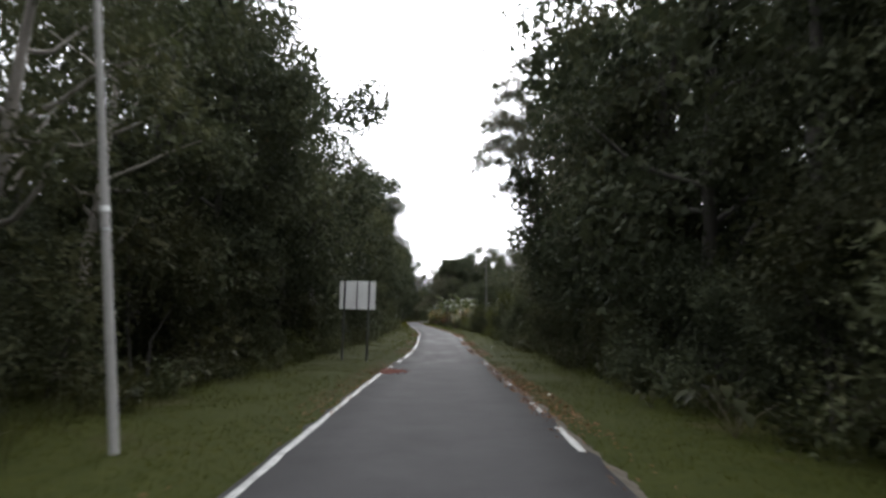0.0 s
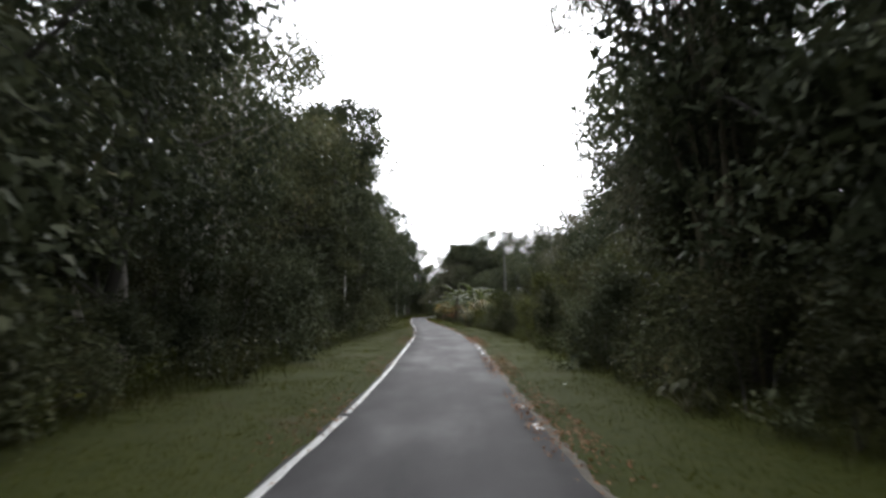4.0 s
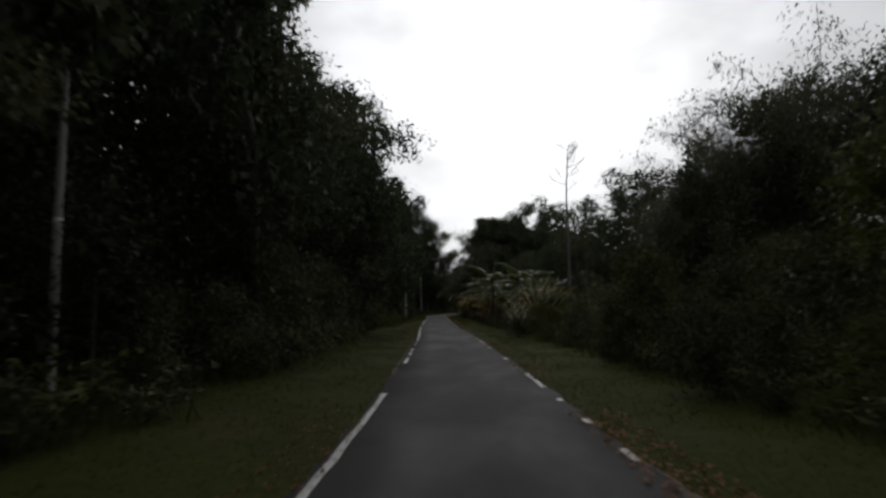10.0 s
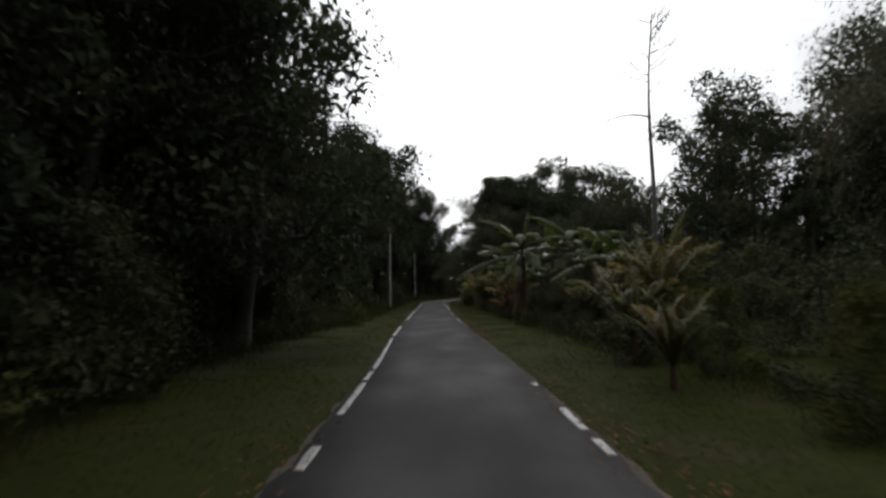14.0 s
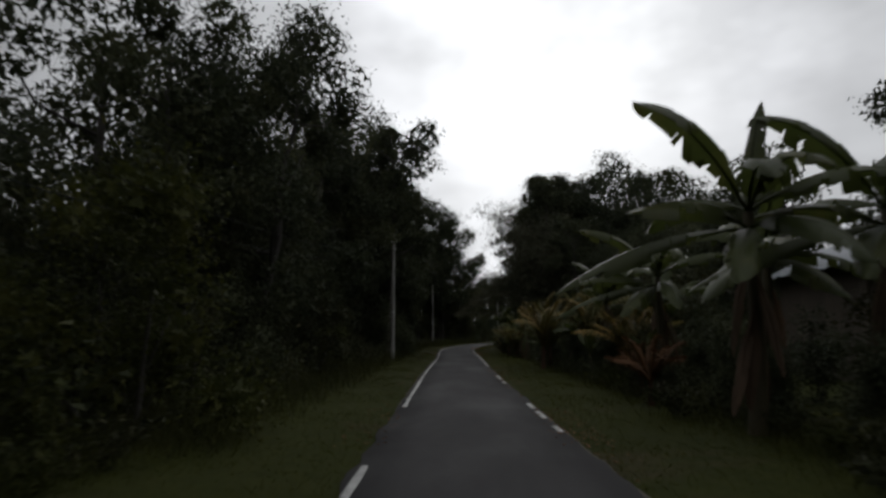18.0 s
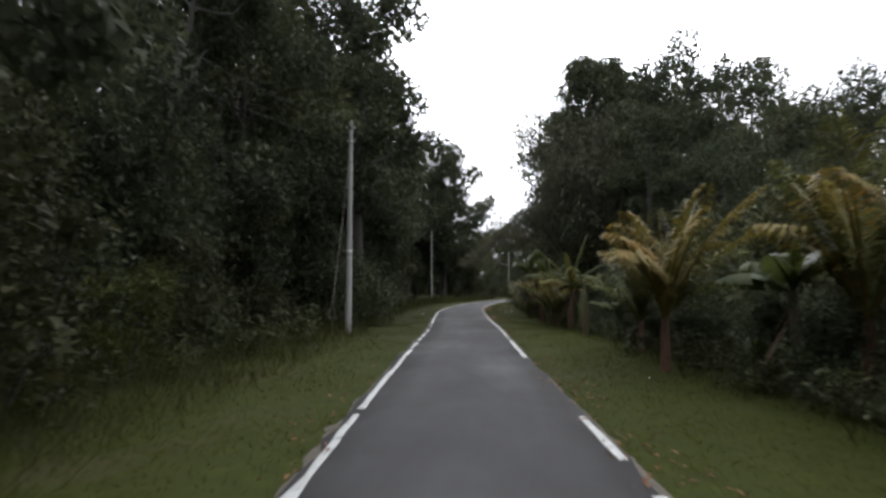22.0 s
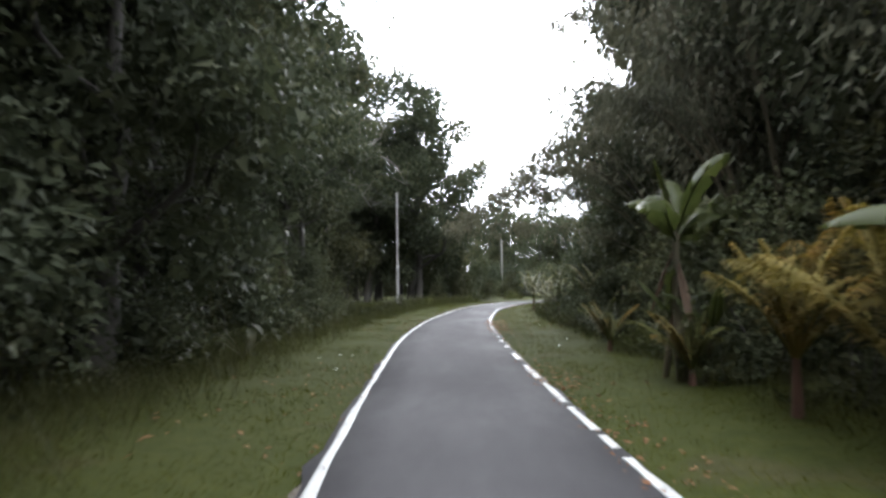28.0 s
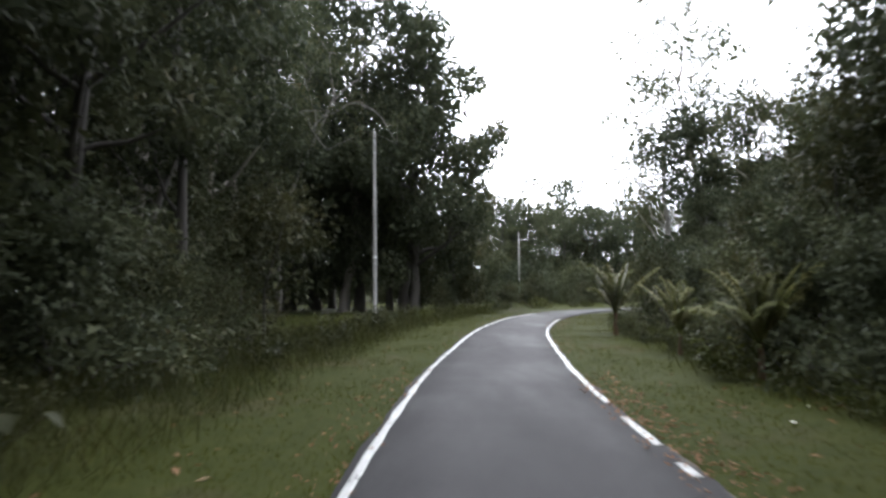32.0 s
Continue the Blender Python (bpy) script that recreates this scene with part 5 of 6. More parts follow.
for x, y, h, k in ((6.4, 173.0, 17.2, "airy:2"), (3.8, 172.0, 14.0, "airy:1"), (4.8, 166.4, 10.4, "thick:0"), (6.6, 167.0, 11.4, "dense:3"), (9.0, 162, 9.8, "dense:1"), (11.0, 167.5, 11.0, "dense:0"), (8.0, 165, 10.5, "dense:1"), (2.6, 162, 5.6, "dense:0"), (8.5, 171, 9, "back:1"), (13, 173, 10, "back:0"), (19, 178, 10, "back:2")):
    plant(k, x, y, h / 10, PR.uniform(0, 360), "tree on the inside of the bend", G_R)
row(1, 150, 170, 2.4, 4.0, 2.2, B_ALL, L_BUSH, S_R, 0.5, 0.25, unit=3.0)
for x, y, h in ((0.4, 133.5, 11.5), (1.8, 138.0, 11.0), (1.0, 127.5, 12), (5.6, 20, 11.5), (5.8, 33, 9)):
    plant("bamboo:0", x, y, h / 10, PR.uniform(0, 360), "tall bamboo clump arching towards the road", "bamboo clumps")



def bamboo_reach(x, y, tips, label, bend=0.22, rise=1.32):
    """A bamboo clump whose bent culms hang out over the road, tips given in the world."""
    rng = np.random.default_rng(int(y * 10))
    root = thing("bamboo_clump", label, "bamboo", "bamboo clumps")
    pts, ways = [], []
    for tip, m in tips:
        b = np.array([rng.normal(0, 0.25), rng.normal(0, 0.3), -0.1])
        e = np.array(tip) - np.array([x, y, 0])
        c = np.array([b[0] + bend * e[0], b[1] + bend * e[1], e[2] * rise])
        t = np.linspace(0, 1, 14)[:, None]
        p = (1 - t) ** 2 * b + 2 * t * (1 - t) * c + t * t * e
        part_np("culm", *tube(p, np.linspace(0.045, 0.004, 14), 5), M_STEM, root, smooth=True)
        u = rng.uniform(0.42, 1.0, m) ** 0.75
        base = np.stack([np.interp(u, t[:, 0], p[:, q]) for q in range(3)], 1)
        tw = rng.normal(0, 0.2, (m, 3)) * np.array([1, 1, 0.6]) + np.array([0, 0, -0.05])
        at = np.repeat(base + tw, 9, 0) + rng.normal(0, 0.09, (m * 9, 3))
        pts.append(at)
        ways.append(np.repeat(tw, 9, 0) * 0.5 + rng.normal(0, 0.28, at.shape) + np.array([-0.15, 0, -0.8]))
    pts, ways = np.vstack(pts), np.vstack(ways)
    part_np("foliage", *leaves(rng, pts, ways, 0.17, 0.036), M_LEAF_BAM, root)
    root.matrix_basis = pose(x, y, 0)


bamboo_reach(0.6, 137.6, (((-6.7, 136.3, 2.95), 85), ((-5.1, 135.4, 4.5), 70), ((-4.2, 134.4, 4.8), 80), ((-3.0, 134.8, 5.2), 100), ((-2.2, 136.5, 6.2), 110), ((-1.6, 134.0, 7.5), 110)), "bamboo clump with bent culms hanging over the road")
bamboo_reach(0.6, 138.4, (((-6.7, 136.6, 2.9), 90), ((-6.3, 137.1, 3.3), 100), ((-5.8, 136.5, 3.3), 110), ((-6.1, 137.6, 3.0), 80), ((-5.2, 137.0, 3.8), 120), ((-4.4, 136.8, 4.4), 120)), "bamboo clump leaning far out over the road", 0.38, 2.3)
bamboo_reach(1.4, 138.8, (((-4.3, 137.2, 8.8), 55), ((-3.6, 138.0, 9.3), 80), ((-2.8, 137.2, 9.6), 90), ((-3.2, 138.4, 8.2), 70)), "tall bamboo clump with drooping tips above the road")
bamboo_reach(0.2, 131.6, (((-4.9, 131.5, 5.0), 60), ((-3.7, 130.8, 4.9), 90), ((-2.9, 132.2, 5.2), 110), ((-6.3, 131.0, 5.2), 14), ((-2.0, 130.0, 6.5), 120), ((-3.2, 131.2, 7.5), 90)), "bamboo clump with drooping leafy tips beside the road")
bamboo_reach(5.2, 30.0, (((1.3, 30.0, 8.6), 190), ((1.7, 29.2, 10.2), 220), ((1.5, 31.0, 9.4), 220), ((1.6, 30.4, 10.9), 200), ((1.9, 29.6, 9.6), 200), ((2.3, 30.2, 11.8), 220), ((3.0, 29.4, 13.2), 150), ((2.2, 31.5, 7.6), 120), ((-0.7, 30.4, 8.1), 24), ((3.4, 31.0, 12.6), 150), ((3.2, 30.5, 9.5), 150), ((3.8, 29.5, 11.0), 150), ((2.6, 31.2, 10.8), 150), ((3.6, 30.8, 7.8), 150), ((2.0, 30.8, 12.6), 130), ((4.2, 29.8, 13.4), 150), ((2.8, 28.4, 9.0), 130)), "tall bamboo clump arching over the road edge")

# beyond the bend
L_BEY, L_BEB = "tree in the woods beyond the bend", "shrub on the far side of the bend"
for k in range(26):
    x, y = -26 + 2.9 * k + PR.uniform(-1, 1), 204 + PR.uniform(-3, 6) + 0.15 * k
    plant(PR.choice(T_D[:2] + T_B), x, y, PR.uniform(0.85, 1.15), PR.uniform(0, 360), L_BEY, "trees beyond the bend")
for q in range(2):
    for k in range(22):
        x, y = -26 + 2.5 * k + PR.uniform(-1, 1), 196.5 + 4.5 * q + PR.uniform(-1.5, 1.5) + 0.35 * max(0, k - 8)
        plant(PR.choice(B_BK), x, y, PR.uniform(0.7, 1.2) * (1 + 0.6 * q), PR.uniform(0, 360), L_BEB, "shrubs beyond the bend")
for k in range(16):
    x, y = -45 + 6.5 * k + PR.uniform(-2, 2), 224 + PR.uniform(-4, 8)
    plant(PR.choice(T_B), x, y, PR.uniform(1.45, 1.85), PR.uniform(0, 360), L_BEY, "trees beyond the bend")
for k in range(20):
    x, y = -9 + 2.1 * k + PR.uniform(-0.6, 0.6), 205.5 + PR.uniform(-1.5, 1.5) + 0.3 * max(0, k - 6)
    plant(PR.choice(B_BK), x, y, PR.uniform(1.9, 2.5), PR.uniform(0, 360), L_BEB, "shrubs beyond the bend", 0.9)
for x, y, h in ((2.4, 203.5, 9.2), (6.2, 205, 10.2), (9.4, 206, 9.6), (12.6, 207.5, 8.0), (-3.5, 214, 13), (0.5, 217, 13.5)):
    plant(PR.choice(T_B), x, y, h / 10, PR.uniform(0, 360), L_BEY, "trees beyond the bend")
for k in range(12):
    x, y = -17 - PR.uniform(0, 12), 176 + 2.2 * k
    plant(PR.choice(T_B), x, y, PR.uniform(0.9, 1.2), PR.uniform(0, 360), L_BEY, "trees beyond the bend")
for k in range(13):
    plant(T_B[k % 3], -14 + 2.3 * k + PR.uniform(-0.5, 0.5), 213.5 + PR.uniform(-1.5, 2.5), PR.uniform(0.9, 1.15), PR.uniform(0, 360), L_BEY, "trees beyond the bend")
# deep woods on both sides, away from the road, too many to count
def deep_woods(side, offs, h, name_label):
    rng = np.random.default_rng(31 + side)
    root = thing("deep_woods", name_label, "woods", kind="stuff")
    crowns, trunks = [], []
    for off in offs:
        y = -14.0
        while y < 176:
            p, n = on_road(s_of_y(y), (off + rng.uniform(-1.7, 4.1)) * side)
            sc, a = h / 10 * rng.uniform(0.82, 1.18), rng.uniform(0, 6.28)
            c = rand_unit(rng, 12) * np.cbrt(rng.uniform(0.1, 1, 12))[:, None] * np.array([3.2, 3.2, 4.2]) + np.array([0, 0, 5.6])
            at = np.repeat(c, 40, 0) + rng.normal(0, 0.85, (480, 3))
            v, f = leaf_tris(rng, at, rng.normal(0, 1, at.shape) + np.array([0, 0, -0.6]), 1.0, 0.75)
            crowns.append((v * sc + np.array([p[0], p[1], 0]), f))
            v, f = tube([(0, 0, -0.3), (0.1 * np.cos(a), 0.1 * np.sin(a), 3.5), (0.3 * np.cos(a), 0.3 * np.sin(a), 7.5)], [0.22, 0.15, 0.06], 5)
            trunks.append((np.asarray(v) * sc + np.array([p[0], p[1], 0]), f))
            y += (6.2 + off * 0.06) * rng.uniform(0.8, 1.2)
    part_np("foliage", *join(crowns), M_LEAF, root)
    part_np("trunks", *join(trunks), M_BARK, root)


deep_woods(-1, (22, 29, 37, 46), 10.5, "dark forest trees standing deep in the woods")
deep_woods(1, (26, 33, 41, 50), 8.0, "dark low forest trees deep in the woods")
# behind the start
for k in range(14):
    x = -20 + 3.1 * k
    if abs(x) > 2.6:
        plant(PR.choice(T_B), x, -15 - PR.uniform(0, 5), 1.2, PR.uniform(0, 360), L_TREE, "trees behind the start")

# banana plants and young palms along the right verge
def big_banana(x, y, s, turn):
    """A tall banana plant: one rolled upright leaf, long leaves arching out over the verge."""
    rng = np.random.default_rng(int(x * 10 + y * 100))
    root = thing("banana_plant", "tall banana plant with long torn leaves arching over the verge", "banana plant", "banana plants")
    zz = np.linspace(-0.15, 3.2, 9)
    path = np.column_stack([0.06 * np.sin(zz * 0.9), 0.05 * np.cos(zz), zz])
    part_np("stem", *tube(path, np.linspace(0.14, 0.075, 9), 10), M_STEM, root, smooth=True)
    for az, rise, ln, drop, w in ((20, 85, 1.75 if turn == 0 else 0.6, 0.02, 0.27), (218, 47, 3.1, 0.36, 0.30), (216, 16, 2.5, 0.28, 0.30), (262, 55, 2.2, 0.75, 0.33), (300, 60, 2.2, 0.70, 0.33), (350, 35, 2.4, 0.40, 0.31),
                                  (60, 45, 2.3, 0.50, 0.31), (120, 30, 2.2, 0.50, 0.30), (188, -2, 2.9, 0.30, 0.29), (245, -8, 2.0, 0.30, 0.29), (285, 12, 2.1, 0.55, 0.30)):
        part_np("leaf", *banana_leaf(rng, path[-1] - np.array([0, 0, 0.25 if rise < 25 else 0.0]), radians(az), radians(rise), ln, drop, w), M_BANANA, root)
    for k in range(5):
        part_np("dry_leaf", *banana_leaf(rng, path[-2] - np.array([0, 0, rng.uniform(0.0, 1.1)]), rng.uniform(0, 6.28), radians(rng.uniform(-80, -55)), 1.5, 0.12, 0.13), M_BANANA_DRY, root, "brown dried leaf hanging down")
    root.matrix_basis = pose(x, y, 0, 0, 0, turn) @ Matrix.Diagonal((s, s, s, 1))


for x, y, s, t in ((0.5, 91.9, 1.0, 0), (3.0, 92.9, 1.06, -14), (0.6, 97.6, 0.86, -16), (2.2, 95.6, 1.0, 40), (3.6, 89.6, 0.86, 12)):
    big_banana(x, y, s, t)
L_BAN = "banana plant with torn broad leaves and dry brown ones hanging"
L_PALM = "young coconut palm with arching green and yellowed fronds"
for x, y, s, t, k in ((1.0, 99.5, 1.0, 300, 0), (0.2, 102.4, 1.1, 40, 0), (1.9, 104.4, 0.9, 150, 0),
                      (-0.2, 106.2, 0.9, 250, 2), (-1.2, 121.8, 0.95, 330, 2), (-2.1, 123.3, 0.75, 100, 0),
                      (-1.6, 130.8, 0.9, 15, 0), (-2.7, 128.9, 0.98, 190, 0), (2.9, 88.0, 1.0, 20, 0), (3.2, 84.5, 0.95, 90, 0), (2.2, 102.6, 0.9, 220, 0)):
    plant("banana:%d" % k, x, y, s, t, L_BAN, "banana plants")
for x, y, s, t, k in ((1.5, 76.4, 1.0, 0, "palm:0"), (2.6, 78.5, 1.05, 60, "palm:1"), (1.2, 73.0, 0.72, 130, "palm:0"), (2.5, 84.6, 1.05, 200, "palm:0"), (3.4, 81.5, 1.0, 20, "palm:1"), (-0.9, 110.1, 1.0, 0, "palm:1"), (-1.3, 108.4, 1.15, 45, "ypalm:0"),
                      (0.1, 105.0, 1.2, 80, "palm:1"), (-2.0, 121.2, 0.9, 30, "palm:0"), (-2.4, 124.2, 0.85, 140, "ypalm:0"), (-1.7, 119.5, 1.0, 0, "bpalm:0"), (-2.7, 128.4, 0.8, 60, "palm:2"), (-2.4, 126.0, 0.78, 95, "ypalm:0"),
                      (-2.1, 138.5, 0.9, 20, "gpalm:0"), (-2.6, 144.6, 0.8, 170, "gpalm:0"), (-2.8, 154.3, 0.95, 40, "gpalm:0"), (-2.6, 148.6, 0.72, 250, "gpalm:0"), (-2.9, 133.2, 0.8, 10, "palm:2"), (0.6, 100.8, 0.9, 10, "ypalm:0"), (2.4, 86.3, 0.9, 70, "palm:0")):
    plant(k, x, y, s, t, L_PALM if k != "ypalm:0" else "young coconut palm with yellow-orange fronds", "young palms")


for x, y, sc, t in ((-0.1, 95.6, 0.9, 30), (0.3, 98.2, 0.8, 160)):
    plant("dpalm:0", x, y, sc, t, "withered young palm with red-brown dry fronds", "young palms")
broken_banana(-1.6, 116.4)
plant("gpalm:0", -0.95, 112.0, 1.0, 75, "young coconut palm with upright green fronds", "young palms")
plant("banana:2", -1.0, 115.0, 0.5, 160, "small yellowing banana sucker in the verge", "banana plants")
for x, y, sc, t in ((-0.3, 115.6, 1.0, 0), (0.4, 113.9, 1.15, 100), (-0.4, 113.0, 0.9, 200), (-0.1, 117.9, 1.05, 310), (0.8, 116.6, 1.2, 60)):
    plant("cassava:0", x, y, sc, t, "rangy shrub with hand-shaped drooping leaves", "cassava shrubs")


# ------------------------------------------------------------ poles, wires, sign, hut
def pole(x, y, h=7.0, band=2.55, stay=None, slim=1.0):
    root = thing("utility_pole", "grey spun-concrete utility pole standing in the grass", "utility pole", "utility poles")
    zz = np.linspace(-0.4, h, 12)
    part_np("shaft", *tube(np.column_stack([0 * zz, 0 * zz, zz]), np.linspace(0.125, 0.075, 12), 14), M_CONCRETE, root, smooth=True)
    for b, m, w in ((band, M_BANDTAPE, 0.06), (band - 0.22, M_METAL, 0.03), (h - 0.35, M_METAL, 0.05), (h - 0.75, M_METAL, 0.05)):
        r = np.interp(b, zz, np.linspace(0.125, 0.075, 12)) + 0.006
        part_np("band", *tube([(0, 0, b - w / 2), (0, 0, b), (0, 0, b + w / 2)], [r, r + 0.003, r], 14), m, root)
    for dz in (0.35, 0.75):
        for sx in (-1, 1):
            part_np("bracket", *tube([(sx * 0.08, 0, h - dz), (sx * 0.15, 0, h - dz), (sx * 0.16, 0, h - dz + 0.07)], [0.018, 0.022, 0.03], 7), M_METAL, root)
    cap = bmesh.new()
    bmesh.ops.create_cone(cap, cap_ends=True, segments=14, radius1=0.078, radius2=0.05, depth=0.03)
    bmesh.ops.translate(cap, verts=cap.verts, vec=(0, 0, h + 0.012))
    part("cap", cap, M_CONCRETE, root)
    if stay:
        dx, dy = (stay[0] - x) / slim, (stay[1] - y) / slim
        t = np.linspace(0, 1, 14)
        p = np.column_stack([dx * t, dy * t, (h - 0.6) * (1 - t) + 0.98 * t - 0.28 * np.sin(np.pi * t)])
        part_np("stay_wire", *tube(p, np.full(14, 0.012), 6), M_WIRE_OLD, root, "weathered sagging stay wire")
        e = p[-1]
        fr = [tube([e + np.array([s * 0.09, 0, -0.42]), e + np.array([s * 0.03, 0, 0.05])], [0.011, 0.011], 6) for s in (-1, 1)]
        fr.append(tube([e + np.array([-0.13, 0, -0.38]), e + np.array([0.13, 0, -0.38])], [0.014, 0.014], 6))
        fr.append(tube([e + np.array([0, 0, -0.38]), e + np.array([0, 0, -1.05])], [0.012, 0.012], 6))
        part_np("stay_anchor", *join(fr), M_WIRE_OLD, root, "weathered metal stay anchor")
    root.matrix_basis = pose(x, y, 0, PR.uniform(-0.5, 0.5), PR.uniform(-0.5, 0.5), PR.uniform(0, 90))
    if stay:
        root.matrix_basis = pose(x, y, 0)
    root.matrix_basis = root.matrix_basis @ Matrix.Diagonal((slim, slim, 1, 1))
    return root


POLES = [(-3.32, 6.6, 6.6), (-5.75, 52.6, 6.6), (-8.76, 116.6, 6.75), (-10.55, 155.9, 6.9), (-3.0, 199.5, 7.2)]
for k, (x, y, h) in enumerate(POLES):
    p = pole(x, y, h, 2.55, (-8.66, 114.38) if k == 2 else None, (0.42, 0.5, 0.84, 0.62, 0.72)[k])
    if k == 0:
        p.matrix_basis = pose(x, y, 0, 0, -6.4, 0) @ Matrix.Diagonal((0.42, 0.42, 1, 1))          # leans away from the road


def wire(a, b, sag, r=0.006):
    t = np.linspace(0, 1, 30)
    p = np.outer(1 - t, a) + np.outer(t, b)
    p[:, 2] -= sag * 4 * t * (1 - t)
    ob = part_np("overhead_wire", *tube(p, np.full(30, r), 5), M_CABLE)
    tagged(ob, "thin dark overhead wire sagging between utility poles", "wire", "overhead wires")


SAG = (2.4, 3.2, 1.5, 1.5)
for k in range(len(POLES) - 1):
    (xa, ya, ha), (xb, yb, hb) = POLES[k], POLES[k + 1]
    for dz, dx in ((0.33, 0.14), (0.73, -0.14)):
        wire(np.array([xa + dx, ya, ha - dz]), np.array([xb + dx, yb, hb - dz]), SAG[k] + 0.4 * dx)


def sign_board():
    root = thing("sign_board", "white rectangular sheet sign on two dark steel posts in the grass", "sign")
    W, H, zc = 1.27, 0.89, 2.09
    bm = box_bm(W, 0.02, H, 0.004)
    bmesh.ops.translate(bm, verts=bm.verts, vec=(0, 0.04, zc))
    part("panel", bm, M_SIGN, root, "plain white weathered sheet")
    for x in (-0.44, 0.43):
        bm = box_bm(0.055, 0.05, 2.62, 0.006)
        bmesh.ops.translate(bm, verts=bm.verts, vec=(x, 0.0, 1.23))
        post = part("post", bm, M_STEEL_DARK, root)
        for dz in (-0.3, 0.3):
            b2 = bmesh.new()
            bmesh.ops.create_cone(b2, cap_ends=True, segments=6, radius1=0.014, radius2=0.012, depth=0.012)
            bmesh.ops.rotate(b2, verts=b2.verts, cent=(0, 0, 0), matrix=Matrix.Rotation(radians(90), 3, 'X'))
            bmesh.ops.translate(b2, verts=b2.verts, vec=(x, -0.031, zc + dz))
            part("bolt", b2, M_METAL, post)
    bm = box_bm(0.035, 0.035, H - 0.01, 0.004)
    bmesh.ops.translate(bm, verts=bm.verts, vec=(0.0, 0.012, zc))
    part("stiffener", bm, M_STEEL_DARK, root)
    root.matrix_basis = pose(-2.81, 20.2, 0.0, 0, 0.6, -20)


sign_board()


def hut():
    root = thing("hut", "low plank hut with a grey sheet roof among the banana plants", "hut")
    for sx, sy, px, py in ((4.0, 0.1, 0, -1.5), (4.0, 0.1, 0, 1.5), (0.1, 2.9, -2.0, 0), (0.1, 2.9, 2.0, 0)):
        bm = box_bm(sx, sy, 2.3, 0.01)
        bmesh.ops.translate(bm, verts=bm.verts, vec=(px, py, 1.15))
        part("wall", bm, M_WALLP, root)
    for sg in (-1, 1):
        n = 40
        u = np.linspace(-2.4, 2.4, n)
        wave = 0.018 * np.sin(np.arange(n) * 1.57)
        rows = []
        for d, z in ((0.0, 3.0), (sg * 2.0, 2.25)):
            rows.append(np.column_stack([u, np.full(n, d), z + wave]))
            rows.append(np.column_stack([u, np.full(n, d), z + wave - 0.01]))
        v = np.vstack([rows[0], rows[2], rows[3], rows[1]])
        f = []
        for a in range(3):
            for i in range(n - 1):
                f.append([a * n + i, a * n + i + 1, (a + 1) * n + i + 1, (a + 1) * n + i])
        part_np("roof", v, f, M_ROOF, root, "grey corrugated roof sheet", smooth=True)
    root.matrix_basis = pose(9.1, 104.3, 0, 0, 0, 90) @ Matrix.Diagonal((1.4, 1.1, 1.53, 1))


hut()


# ------------------------------------------------------------ grass, weeds, fallen leaves
def scatter(rng, n, y0, y1, d0, d1, side, bias=1.0):
    s = rng.uniform(s_of_y(y0), s_of_y(y1), n)
    d = d0 + (d1 - d0) * rng.uniform(0, 1, n) ** bias
    c = np.stack([np.interp(s, RS, ROAD[:, k]) for k in range(3)], 1)
    nn = np.stack([np.interp(s, RS, RNORM[:, k]) for k in range(2)], 1)
    xy = c[:, :2] + nn * ((c[:, 2] + d) * side)[:, None]
    return xy, d


def blades(rng, xy, h, w, spread=0.5):
    n = len(xy)
    z = ground_z(xy[:, 0], xy[:, 1])
    b = np.column_stack([xy, z - 0.01])
    hh = (h * rng.uniform(0.5, 1.3, n))[:, None]
    a = rng.uniform(0, 2 * np.pi, n)
    sd = np.column_stack([np.cos(a), np.sin(a), 0 * a]) * w * 0.5
    lean = np.column_stack([rng.normal(0, spread, n), rng.normal(0, spread, n), np.ones(n)])
    tip = b + lean * hh
    v = np.stack([b - sd, b + sd, tip], 1).reshape(-1, 3)
    return v, np.arange(3 * n).reshape(n, 3)


def grass_patch(name, label, y0, y1, d0, d1, side, n, h, w, spread, mat, bias=1.0):
    rng = np.random.default_rng(int(abs(y0) * 31 + side * 7 + h * 1000 + 50))
    xy, d = scatter(rng, n, y0, y1, d0, d1, side, bias)
    keep = np.sin(xy[:, 0] * 2.3 + 1.1 * np.sin(xy[:, 1] * 1.1)) + np.sin(xy[:, 1] * 1.9) + rng.normal(0, 0.7, n) > -1.1
    v, f = blades(rng, xy[keep], h, w, spread)
    tagged(part_np(name, v, f, mat), label, "grass", kind="stuff")


for y0, y1 in ((-6, 40), (40, 90), (90, 135), (135, 172)):
    m = (y1 - y0)
    for side in (-1, 1):
        grass_patch("grass", "short rough verge grass beside the road", y0, y1, 0.05, 3.6, side, int(m * 1000), 0.055, 0.010, 0.95, M_GRASS, 0.9)
    grass_patch("tall_grass", "knee-high unmown grass and weeds below the trees", y0, y1, 2.6 if y0 < 80 else 1.5, 5.2, -1, int(m * (420 if y0 < 80 else 800)), 0.36 if y0 < 80 else 0.48, 0.010, 0.5, M_TALL, 0.6)
    grass_patch("tall_grass", "knee-high unmown grass and weeds below the shrubs", y0, y1, 2.1, 4.0, 1, int(m * 150), 0.30, 0.014, 0.5, M_TALL, 0.7)


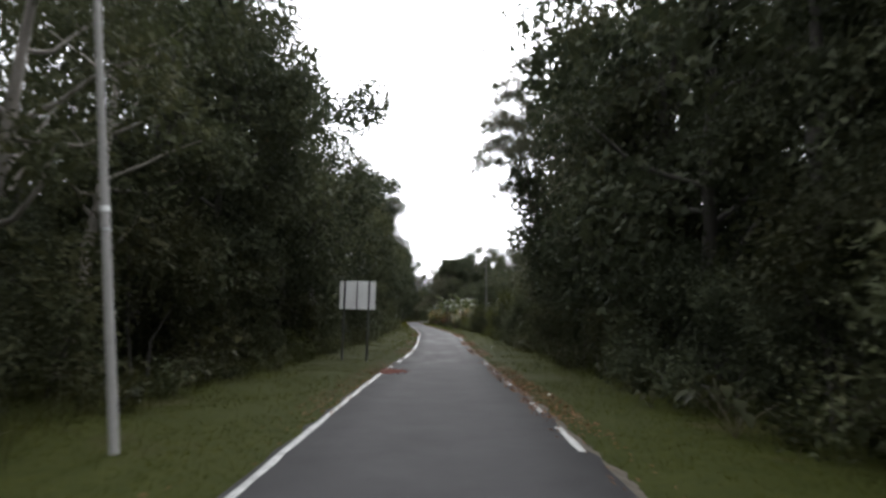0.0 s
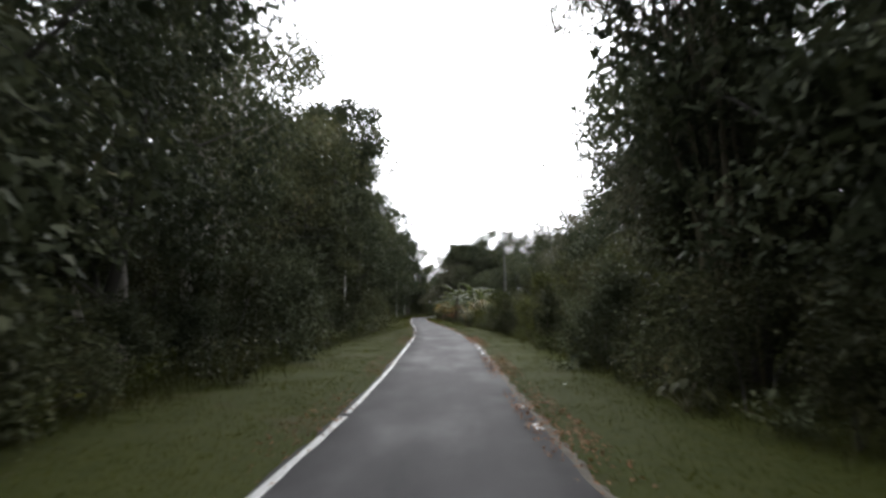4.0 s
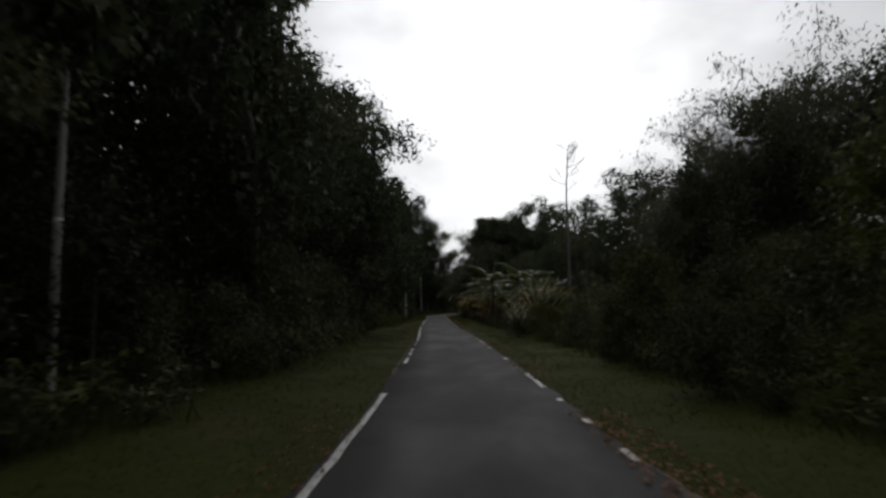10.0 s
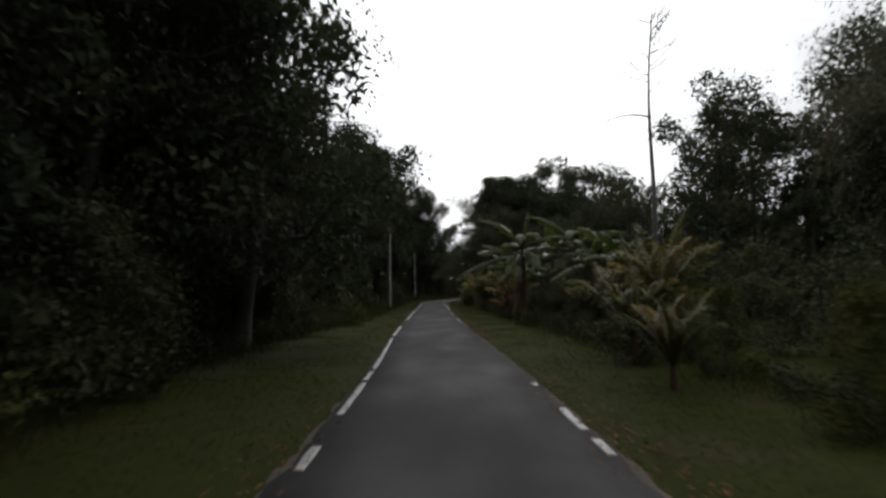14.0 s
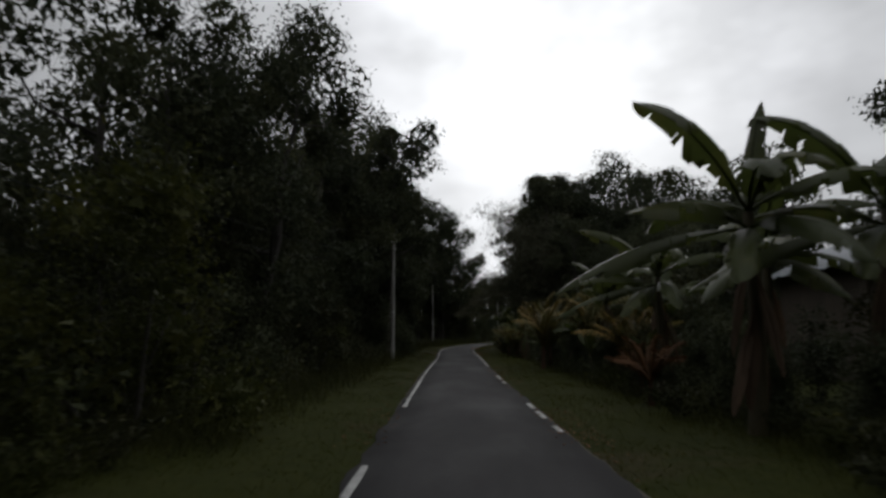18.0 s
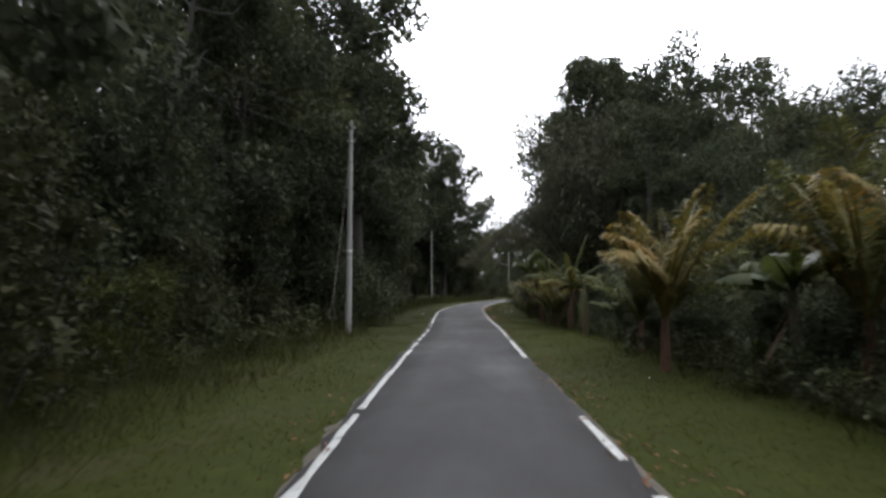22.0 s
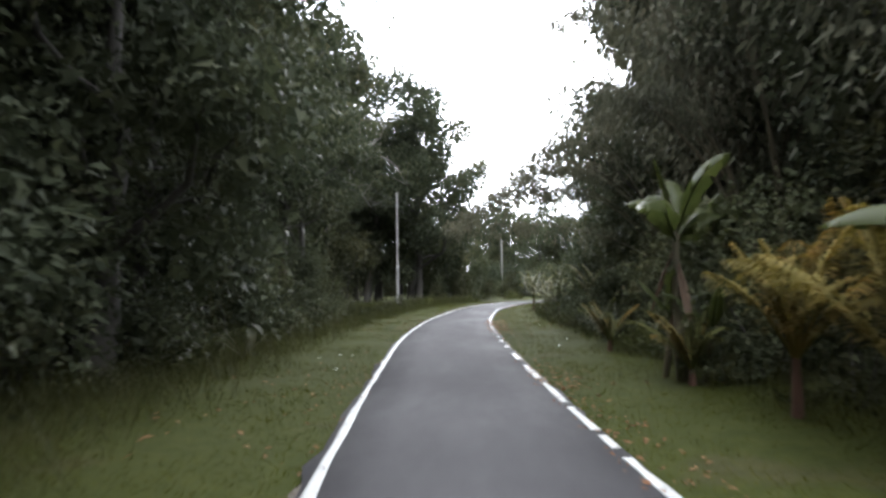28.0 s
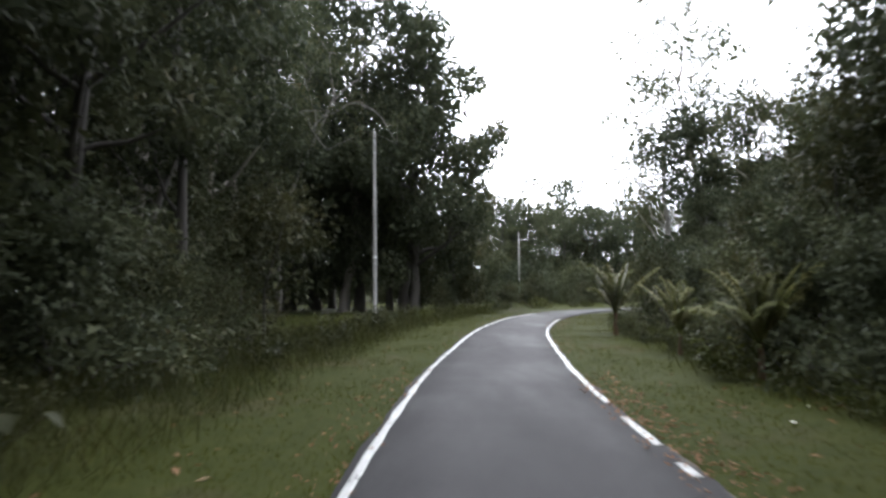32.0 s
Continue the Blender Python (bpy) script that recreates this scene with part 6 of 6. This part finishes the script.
def fallen(name, label, y0, y1, d0, d1, side, n, size, mat, bias):
    rng = np.random.default_rng(int(abs(y0) * 17 + side * 5 + 90))
    xy, d = scatter(rng, n, y0, y1, d0, d1, side, bias)
    keep = np.sin(xy[:, 1] * 0.55 + 1.3 * np.sin(xy[:, 1] * 0.21)) + rng.normal(0, 0.5, n) > -0.1
    xy = xy[keep]
    z = np.maximum(ground_z(xy[:, 0], xy[:, 1]), np.where(road_dist(xy[:, 0], xy[:, 1]) < 0.1, 0.004, -1)) + 0.012
    at = np.column_stack([xy, z])
    a = rng.uniform(0, 6.28, len(at))
    w = np.column_stack([np.cos(a), np.sin(a), rng.uniform(0, 0.35, len(at))])
    side_v = np.column_stack([-np.sin(a), np.cos(a), rng.normal(0, 0.2, len(at))])
    ln = (size * rng.uniform(0.5, 1.4, len(at)))[:, None]
    mid = at + w * ln * 0.5
    v = np.stack([at, mid + side_v * ln * 0.22 + [0, 0, 0.01], at + w * ln, mid - side_v * ln * 0.22 + [0, 0, 0.01]], 1).reshape(-1, 3)
    tagged(part_np(name, v, np.arange(len(v)).reshape(-1, 4), mat), label, "fallen leaves", kind="stuff")


L_FALL = "brown fallen leaves gathered along the edge of the asphalt"
for y0, y1, n in ((-4, 54, 8500), (54, 100, 2200), (100, 128, 700), (128, 146, 1300), (146, 172, 500)):
    fallen("fallen_leaves", L_FALL, y0, y1, -0.2, 0.55, 1, n, 0.065, M_DRY, 1.0)
    fallen("fallen_leaves", L_FALL, y0, y1, -0.1, 0.6, -1, n // 3, 0.06, M_DRY, 1.0)
fallen("fallen_leaves", "scattered dry leaves lying on the verge grass", 112, 150, 0.3, 3.0, -1, 240, 0.09, M_DRY, 1.0)
fallen("fallen_leaves", "scattered dry leaves lying on the verge grass", 128, 150, 0.3, 3.0, 1, 200, 0.09, M_DRY, 1.0)


# broad-leaved weeds at the foot of the shrubs, pale litter on the verge
def weed(rng, n=9, h=0.5, size=0.17):
    root = thing("broadleaf_weed", "", "weed")
    for k in range(n):
        a = k * 2.4 + rng.normal(0, 0.3)
        hh, out = h * rng.uniform(0.55, 1.1), rng.uniform(0.15, 0.5)
        t = np.linspace(0, 1, 6)
        p = np.column_stack([np.cos(a) * out * t ** 1.6, np.sin(a) * out * t ** 1.6, hh * t - 0.04])
        stalk = part_np("stalk", *tube(p, np.linspace(0.007, 0.004, 6), 5), M_STEM, root, smooth=True)
        u = np.linspace(0, 1, 7)
        w = size * 0.42 * np.sin(np.pi * (0.10 + 0.90 * u)) ** 0.75
        ln = size * rng.uniform(0.8, 1.25)
        d = np.array([np.cos(a), np.sin(a), -0.25])
        sd = np.array([-np.sin(a), np.cos(a), 0.0])
        mid = p[-1] + np.outer(u * ln - 0.15 * ln, d) - np.outer(u ** 2, [0, 0, 0.10])
        up = np.array([0, 0, 0.25])
        v = np.concatenate([mid + sd * w[:, None] + up * w[:, None], mid, mid - sd * w[:, None] + up * w[:, None]])
        f = [[c * 7 + i, c * 7 + i + 1, (c + 1) * 7 + i + 1, (c + 1) * 7 + i] for c in range(2) for i in range(6)]
        part_np("leaf", v, f, M_LEAF_BUSH, root, smooth=True)
    return root


WEEDS = ((3.7, 8.2, 1.1), (4.1, 9.6, 1.2), (3.5, 10.9, 0.8), (3.4, 27.2, 0.9), (-4.7, 9.4, 1.0), (-4.9, 12.4, 0.8), 
         (-0.9, 112.2, 1.1), (-0.6, 113.6, 0.9), (-1.2, 111.3, 0.8), (-10.3, 131.2, 1.3), (-10.6, 133.6, 1.1), (-10.9, 136.4, 1.3), (-10.8, 139.2, 1.0), (-2.0, 132.4, 0.9), (-2.2, 136.2, 1.1))
WP = [None, None]
for k, (x, y, s) in enumerate(WEEDS):
    m = pose(x, y, float(ground_z(np.array([x]), np.array([y]))[0]), 0, 0, 77 * k) @ Matrix.Diagonal((s, s, s, 1))
    if WP[k % 2] is None:
        WP[k % 2] = ob = weed(np.random.default_rng(40 + k), 9 + 2 * k)
    else:
        ob = copy_thing(WP[k % 2], m)
    ob.matrix_basis = m
    tagged(ob, "low weed with broad green leaves on thin stalks", group="broad-leaved weeds")


def litter(rng, x, y, size):
    """A crumpled scrap lying in the grass."""
    n = 5
    g = np.linspace(-0.5, 0.5, n)
    X, Y = np.meshgrid(g, g * 0.7, indexing="ij")
    Z = 0.10 + rng.uniform(0, 0.28, X.shape)
    top = np.stack([X, Y, Z], -1).reshape(-1, 3)
    bot = top - np.array([0, 0, 0.05])
    i, j = np.meshgrid(np.arange(n - 1), np.arange(n - 1), indexing="ij")
    f = np.stack([i * n + j, (i + 1) * n + j, (i + 1) * n + j + 1, i * n + j + 1], -1).reshape(-1, 4)
    ob = part_np("litter_scrap", np.vstack([top, bot]) * size, np.vstack([f, f[:, ::-1] + n * n]), M_LITTER)
    ob.matrix_basis = pose(x, y, float(ground_z(np.array([x]), np.array([y]))[0]) + 0.01, 0, 0, rng.uniform(0, 360))
    tagged(ob, "crumpled pale scrap lying in the verge grass", "litter", "litter scraps")


rng = np.random.default_rng(8)
for x, y in ((-8.35, 132.1), (-8.6, 132.0), (-8.9, 131.5), (-8.2, 129.9), (-3.7, 141.3), (-3.0, 142.4), (-2.6, 141.0), (-3.9, 134.0), (-3.5, 135.6), (2.05, 12.4), (2.3, 30.6), (-1.75, 107.6), (-0.75, 112.6)):
    litter(rng, x, y, rng.uniform(0.04, 0.075))
